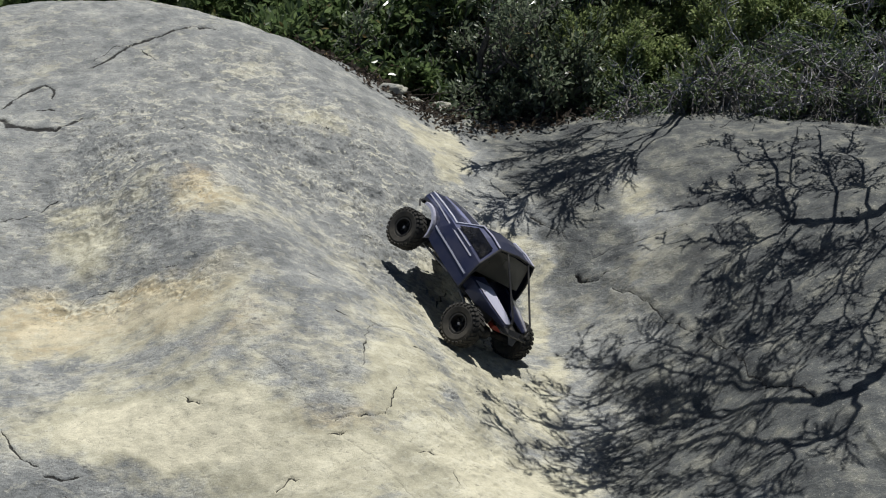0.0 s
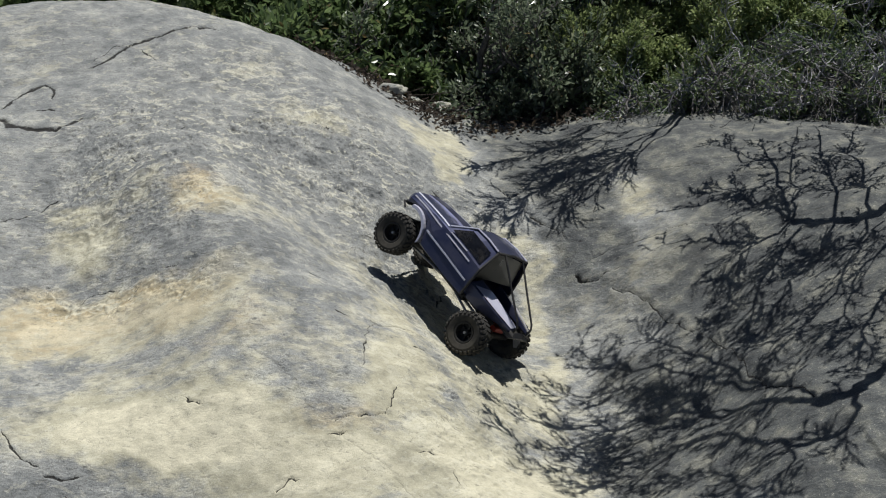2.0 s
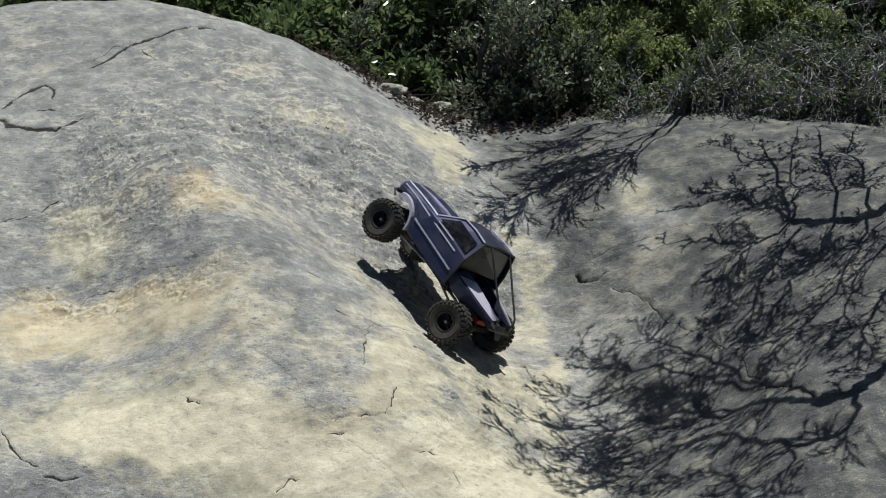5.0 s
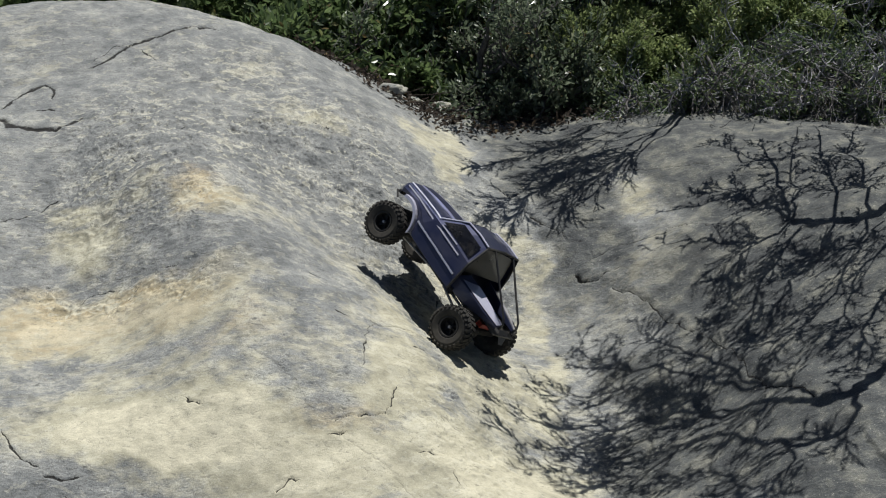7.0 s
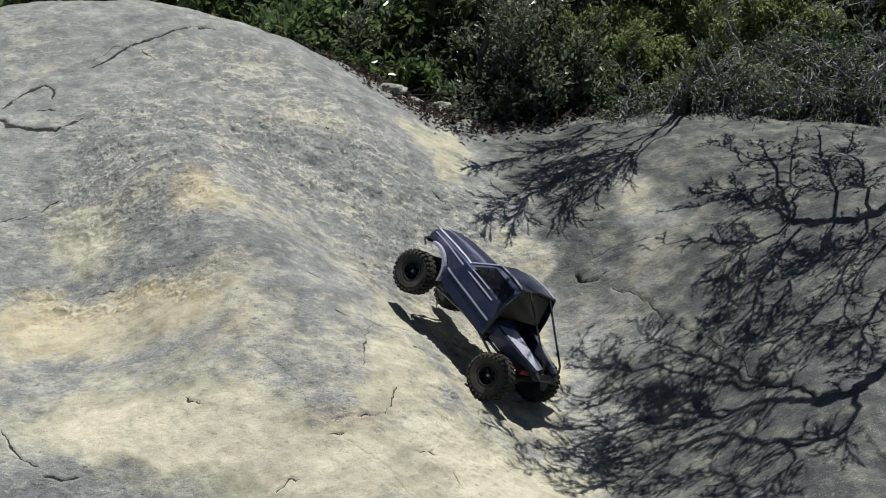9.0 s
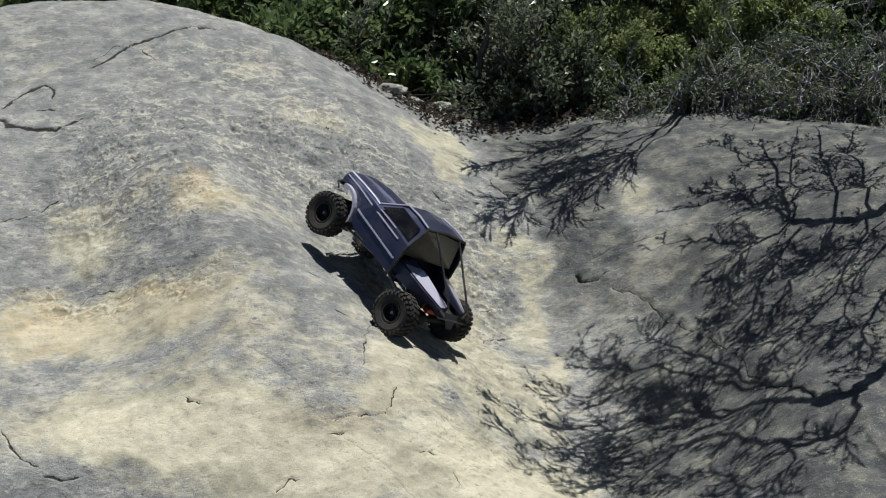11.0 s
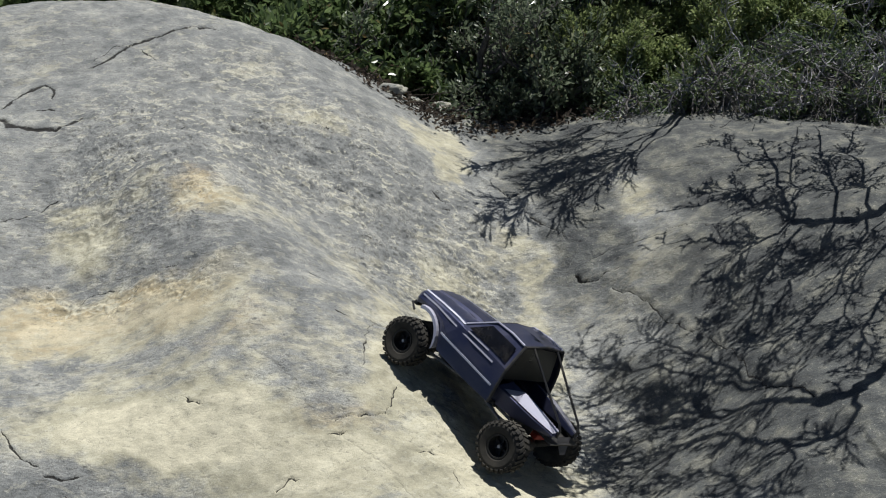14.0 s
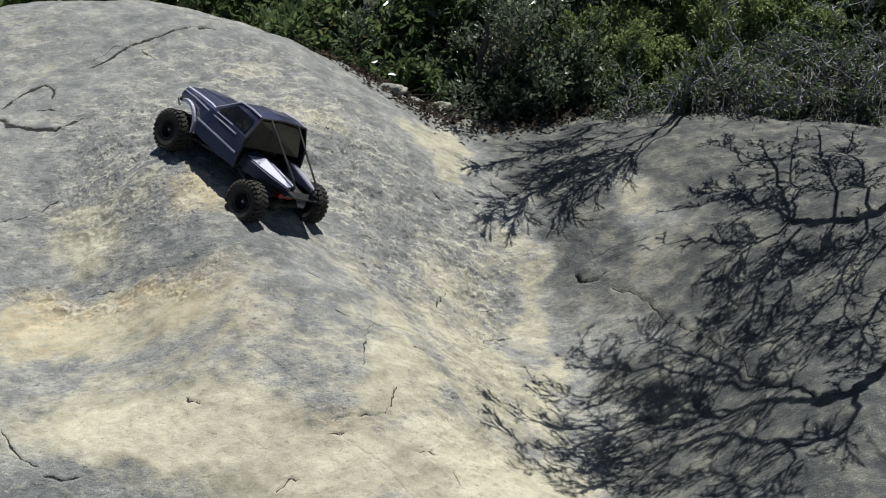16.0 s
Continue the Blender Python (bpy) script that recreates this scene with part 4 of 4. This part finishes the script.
def crawler():
    car = new("rc_rock_crawler")
    bm = bmesh.new()
    add_loft(bm, [side_points(x, pts, top) for x, pts, top in SHELL])
    nose = [v for v in bm.verts if abs(v.co.x - 0.214) < 1e-5]
    bm.faces.new(sorted(nose, key=lambda v: math.atan2(v.co.z - 0.075, v.co.y)))
    bmesh.ops.recalc_face_normals(bm, faces=bm.faces)
    bmesh.ops.solidify(bm, geom=bm.faces[:], thickness=0.0016)
    body = part("body", bm, NAVY, car, "dark navy glossy moulded body shell")
    soften(body, 0.003, 3, 22)
    for s in (1, -1):
        plate("side_window", ((0.054, 0.0960 * s, 0.1125), (0.022, 0.0790 * s, 0.1435), (-0.050, 0.0830 * s, 0.1445), (-0.056, 0.0985 * s, 0.1125)), 0.0014, GLASS, body, "dark smoked side window")
        lean = (0, -0.3 * s, 1)
        for pts, width, out in (
                (((0.100, 0.0985, 0.0635), (0.088, 0.1008, 0.063), (0.02, 0.1045, 0.0635), (-0.062, 0.1055, 0.062)), 0.0036, 0.0),
                (((0.200, 0.0745, 0.0880), (0.150, 0.0845, 0.0935), (0.096, 0.0930, 0.0945), (0.022, 0.1005, 0.0965), (-0.035, 0.1012, 0.0965)), 0.0034, 0.3),
                (((0.050, 0.0985, 0.1065), (-0.012, 0.0990, 0.1075)), 0.0030, 0.4)):
            bm = bmesh.new()
            strip(bm, [((a, b * s, c), lean if out else (0, 0, 1)) for a, b, c in pts], width, (0, s, out))
            part("stripe", bm, SILVER, body, "bright silver pinstripe")
        bm = bmesh.new()
        strip(bm, [((a, b * s, c), (0, 1, -0.4 * s)) for a, b, c in ((0.205, 0.0640, 0.0953), (0.150, 0.0720, 0.1020), (0.096, 0.0800, 0.1065), (0.070, 0.0895, 0.1085))], 0.0050, (0, 0.4 * s, 1))
        part("stripe", bm, SILVER, body, "bright silver hood stripe")
        bm = bmesh.new()
        add_tube(bm, [(0.070, 0.086 * s, 0.111), (0.022, 0.0695 * s, 0.1535), (-0.02, 0.0735 * s, 0.1585), (-0.058, 0.0755 * s, 0.1575)], 0.0022, 6)
        part("roof_rail", bm, LAVENDER, body)
        # front arch flare, its bright highlight painted as pale colour
        bm = bmesh.new()
        secs = []
        for k in range(11):
            a = math.radians(66 + 10.4 * k)
            cx, cz = WHEELBASE + 0.058 * math.cos(a), 0.020 + 0.062 * math.sin(a)
            w = 0.084 - 0.10 * (cx - WHEELBASE)
            secs.append([(cx, (w - 0.006) * s, cz), (cx, (w + 0.010) * s, cz - 0.003), (cx - 0.003 * math.cos(a), (w + 0.010) * s, cz - 0.010), (cx - 0.002 * math.cos(a), (w - 0.006) * s, cz - 0.005)])
        add_loft(bm, secs, closed=True)
        part("fender_flare", bm, LAVENDER, body, "rounded front fender flare with its highlight in pale colour")
        bm = bmesh.new()
        add_tube(bm, [(0.2135, 0.042 * s, 0.077), (0.2165, 0.042 * s, 0.077)], 0.009, 16)
        part("headlight", bm, STEEL, body, "round silver headlight")
    bm = bmesh.new()
    f = [bm.verts.new(p) for p in ((0.0655, 0.075, 0.1150), (0.0255, 0.061, 0.1510), (0.0255, 0.0, 0.1560), (0.0255, -0.061, 0.1510), (0.0655, -0.075, 0.1150), (0.0655, 0.0, 0.1182))]
    bm.faces.new((f[0], f[1], f[2], f[5]))
    bm.faces.new((f[5], f[2], f[3], f[4]))
    bmesh.ops.solidify(bm, geom=bm.faces[:], thickness=0.0014)
    part("windscreen", bm, GLASS, body, "dark smoked windscreen")
    bm = bmesh.new()
    add_loft(bm, [[(x, 0.026, z), (x, 0.022, z + 0.005), (x, -0.022, z + 0.005), (x, -0.026, z)] for x, z in ((0.204, 0.0965), (0.15, 0.1065), (0.10, 0.1120), (0.078, 0.1125))], closed=True)
    part("hood_bulge", bm, NAVY, body)
    bm = bmesh.new()
    add_tube(bm, [(a - 0.001, b, c) for a, b, c in side_points(*SHELL[-1])], 0.0034, 6)
    add_tube(bm, [(-0.076, 0.103, 0.033), (-0.076, -0.103, 0.033)], 0.003, 6)
    part("rear_frame", bm, BLACK, body, "black rear window frame")
    plate("rear_window", ((-0.066, 0.092, 0.082), (-0.056, 0.070, 0.148), (-0.056, 0.0, 0.153), (-0.056, -0.070, 0.148), (-0.066, -0.092, 0.082)), 0.0014, REARGLASS, body, "smoked olive rear window")
    bm = bmesh.new()
    add_box(bm, (0.262, 0.176, 0.004), pose(0.050, 0, 0.034))
    add_box(bm, (0.004, 0.17, 0.05), pose(0.085, 0, 0.06))
    for s in (1, -1):
        add_box(bm, (0.028, 0.05, 0.05), pose(0.0, 0.045 * s, 0.062), 0.006)
        add_box(bm, (0.012, 0.05, 0.06), pose(-0.022, 0.045 * s, 0.085, 0, -12), 0.005)
    part("cab_interior", bm, BLACK, car)
    bm = bmesh.new()
    add_box(bm, (0.010, 0.136, 0.010), pose(0.209, 0, 0.060), 0.003)
    add_tube(bm, [(0.200, 0.072, 0.048), (0.216, 0.068, 0.056), (0.222, 0.03, 0.056), (0.222, -0.03, 0.056), (0.216, -0.068, 0.056), (0.200, -0.072, 0.048)], 0.0026, 8)
    part("front_bumper", bm, BLACK, car)
    for s in (1, -1):
        bm = bmesh.new()
        add_loft(bm, [[(x, a * s, b) for a, b in sec] for x, sec in (
            (-0.066, ((0.084, 0.030), (0.088, 0.066), (0.046, 0.079), (0.042, 0.050))),
            (-0.120, ((0.076, 0.034), (0.081, 0.064), (0.036, 0.076), (0.034, 0.052))),
            (-0.160, ((0.065, 0.042), (0.070, 0.061), (0.031, 0.071), (0.029, 0.056))),
            (-0.204, ((0.046, 0.050), (0.052, 0.058), (0.027, 0.065), (0.026, 0.058))))], closed=True)
        fin = part("tail_fin", bm, NAVY, car, "tapering glossy navy tail panel")
        soften(fin, 0.0012, 2)
        # pale plate paints the sun's reflection on top of the navy fin
        plate("fin_sheen", [(x, y * s, z + 0.0022) for x, y, z in ((-0.080, 0.0840, 0.0670), (-0.120, 0.0785, 0.0652), (-0.160, 0.0675, 0.0622), (-0.202, 0.0500, 0.0590), (-0.202, 0.0290, 0.0645), (-0.160, 0.0335, 0.0700), (-0.120, 0.0390, 0.0750), (-0.100, 0.0430, 0.0765))], 0.0014, LAVENDER, fin, "upper face with the sun's sheen as pale lavender")
        bm = bmesh.new()
        add_tube(bm, [(-0.062, 0.046 * s, 0.158), (-0.130, 0.042 * s, 0.118), (-0.196, 0.038 * s, 0.080), (-0.205, 0.036 * s, 0.070), (-0.206, 0.034 * s, 0.055)], 0.0026, 8)
        part("roll_bar", bm, BLACK, car, "thin black tubular roll bar")
        bm = bmesh.new()
        add_box(bm, (0.33, 0.004, 0.016), pose(0.01, 0.03 * s, 0.024), 0.001)
        part("frame_rail", bm, BLACK, car)
        for k in (1, -1):
            x = WHEELBASE * k
            bm = bmesh.new()
            add_tube(bm, [(0.03 * k, 0.028 * s, 0.004), (x - 0.006 * k, 0.052 * s, -0.006)], 0.0032, 8)
            part("lower_link", bm, STEEL if s > 0 else BLACK, car)
            bm = bmesh.new()
            add_tube(bm, [(x - 0.03 * k, 0.058 * s, 0.0), (x - 0.052 * k, 0.046 * s, 0.052)], 0.0028, 8)
            add_tube(bm, [(x - 0.040 * k, 0.0525 * s, 0.024), (x - 0.056 * k, 0.044 * s, 0.062)], 0.0066, 10)
            part("shock", bm, BLACK, car, "black coil-over shock absorber")
    for x, drop, left in ((WHEELBASE, DROOP, -0.003), (-WHEELBASE, 0.0, REAR_DROOP)):
        bm = bmesh.new()
        add_tube(bm, [(x, -0.082, drop), (x, -0.03, drop * 0.65 + left * 0.35), (x, 0.03, drop * 0.35 + left * 0.65), (x, 0.082, left)], [0.008, 0.007, 0.007, 0.008], 10)
        bmesh.ops.create_uvsphere(bm, u_segments=14, v_segments=10, radius=0.017, matrix=pose(x, 0.012, drop * 0.45 + left * 0.55))
        part("axle", bm, BLACK, car, "black axle tube with gear housing")
    bm = bmesh.new()
    add_box(bm, (0.034, 0.046, 0.012), pose(-0.150, 0.0, 0.021), 0.002)
    part("axle_truss", bm, RED, car, "red anodised axle mount")
    bm = bmesh.new()
    add_box(bm, (0.11, 0.062, 0.012), pose(0, 0, 0.008), 0.003)
    part("skid_plate", bm, BLACK, car)
    bm = bmesh.new()
    add_tube(bm, [(-0.145, 0.01, 0.004), (0.145, 0.01, 0.004)], 0.0035, 8)
    part("drive_shaft", bm, STEEL, car)
    plate("rear_plate", ((-0.203, 0.028, 0.054), (-0.203, -0.028, 0.054), (-0.222, -0.010, 0.026), (-0.222, 0.010, 0.026)), 0.002, GREYPANEL, car, "grey tapered rear skid plate")
    bm = bmesh.new()
    add_box(bm, (0.15, 0.104, 0.003), pose(-0.138, 0, 0.046, 0, -3))
    part("bed_floor", bm, BLACK, car)
    made = [wheel(car, x, y, z) for x, y, z in ((WHEELBASE, TRACK, -0.003), (WHEELBASE, -TRACK, DROOP), (-WHEELBASE, TRACK, REAR_DROOP), (-WHEELBASE, -TRACK, 0.0))]
    tagged(car, "dark navy radio-controlled rock crawler truck with knobbly tyres", "toy truck")
    return car, made


car, wheels = crawler()

ROUTE = (
    (0.0, pose(0.038, 2.678, 0.327, 37.9, -25.4, 119.0)),
    (0.5, pose(0.041, 2.698, 0.319, 37.5, -25.9, 120.3)),
    (1.0, pose(0.041, 2.689, 0.323, 37.4, -25.8, 120.4)),
    (1.5, pose(0.035, 2.683, 0.333, 36.5, -27.2, 124.0)),
    (2.0, pose(0.023, 2.639, 0.341, 32.5, -29.5, 129.6)),
    (2.5, pose(0.021, 2.637, 0.340, 31.4, -30.7, 132.0)),
    (3.0, pose(0.019, 2.596, 0.344, 29.2, -32.0, 135.4)),
    (3.5, pose(0.014, 2.596, 0.348, 32.0, -31.4, 132.1)),
    (4.0, pose(-0.003, 2.630, 0.362, 35.9, -29.8, 125.1)),
    (6.5, pose(-0.013, 2.631, 0.371, 35.3, -30.7, 127.5)),
    (7.0, pose(-0.004, 2.613, 0.370, 34.9, -31.5, 126.7)),
    (7.5, pose(0.011, 2.591, 0.357, 35.5, -30.9, 127.6)),
    (8.0, pose(0.022, 2.564, 0.351, 33.8, -29.7, 127.8)),
    (8.5, pose(0.076, 2.486, 0.315, 30.8, -27.5, 128.6)),
    (9.0, pose(0.076, 2.474, 0.315, 31.9, -26.9, 127.6)),
    (9.2, pose(0.045, 2.540, 0.335, 34.9, -29.9, 125.2)),
    (11.3, pose(-0.126, 2.539, 0.429, 32.7, -25.6, 126.0)),
    (11.5, pose(-0.125, 2.557, 0.428, 34.8, -24.3, 123.9)),
    (12.0, pose(-0.107, 2.576, 0.422, 36.2, -27.8, 124.9)),
    (12.5, pose(-0.019, 2.448, 0.363, 35.5, -25.3, 122.9)),
    (13.0, pose(0.170, 2.141, 0.250, 28.1, -15.7, 122.8)),
    (13.5, pose(0.167, 2.116, 0.250, 27.1, -15.2, 126.4)),
    (14.0, pose(0.079, 2.189, 0.304, 27.0, -20.3, 131.2)),
    (14.5, pose(-0.072, 2.368, 0.400, 34.1, -28.9, 130.3)),
    (15.0, pose(-0.272, 2.548, 0.507, 30.1, -23.4, 134.5)),
    (15.5, pose(-0.382, 2.670, 0.559, 27.0, -22.2, 131.9)),
    (16.0, pose(-0.485, 2.766, 0.592, 23.3, -18.5, 134.3)),
)


def travel(m, x, y, z):
    """How far the rock pushes a wheel up on its suspension."""
    deep = 0.0
    for k in range(12):
        a = math.pi * (1 + (k + 0.5) / 12)
        q = m @ Vector((x + TYRE_R * math.cos(a), y, z + TYRE_R * math.sin(a)))
        deep = max(deep, 0.9 * (float(swell(np.array(q.x), np.array(q.y))) - q.z))
    return min(0.045 if x > 0 else 0.010, deep)


def motions():
    walk(car, ROUTE)
    turn, turns, last = 0.0, [], None
    for t, m in ROUTE:
        if last is not None:
            turn += max(-1.2, min(1.2, (m.translation - last.translation).dot(m.to_3x3().col[0]) / TYRE_R))
        turns.append((t, m, turn))
        last = m
    for w in wheels:
        x, y, z = w.location
        give = y < 0
        walk(w, [(t, pose(x, y, z + (travel(m, x, y, z) if give else 0.0), 0, math.degrees(a), 0)) for t, m, a in turns])


motions()
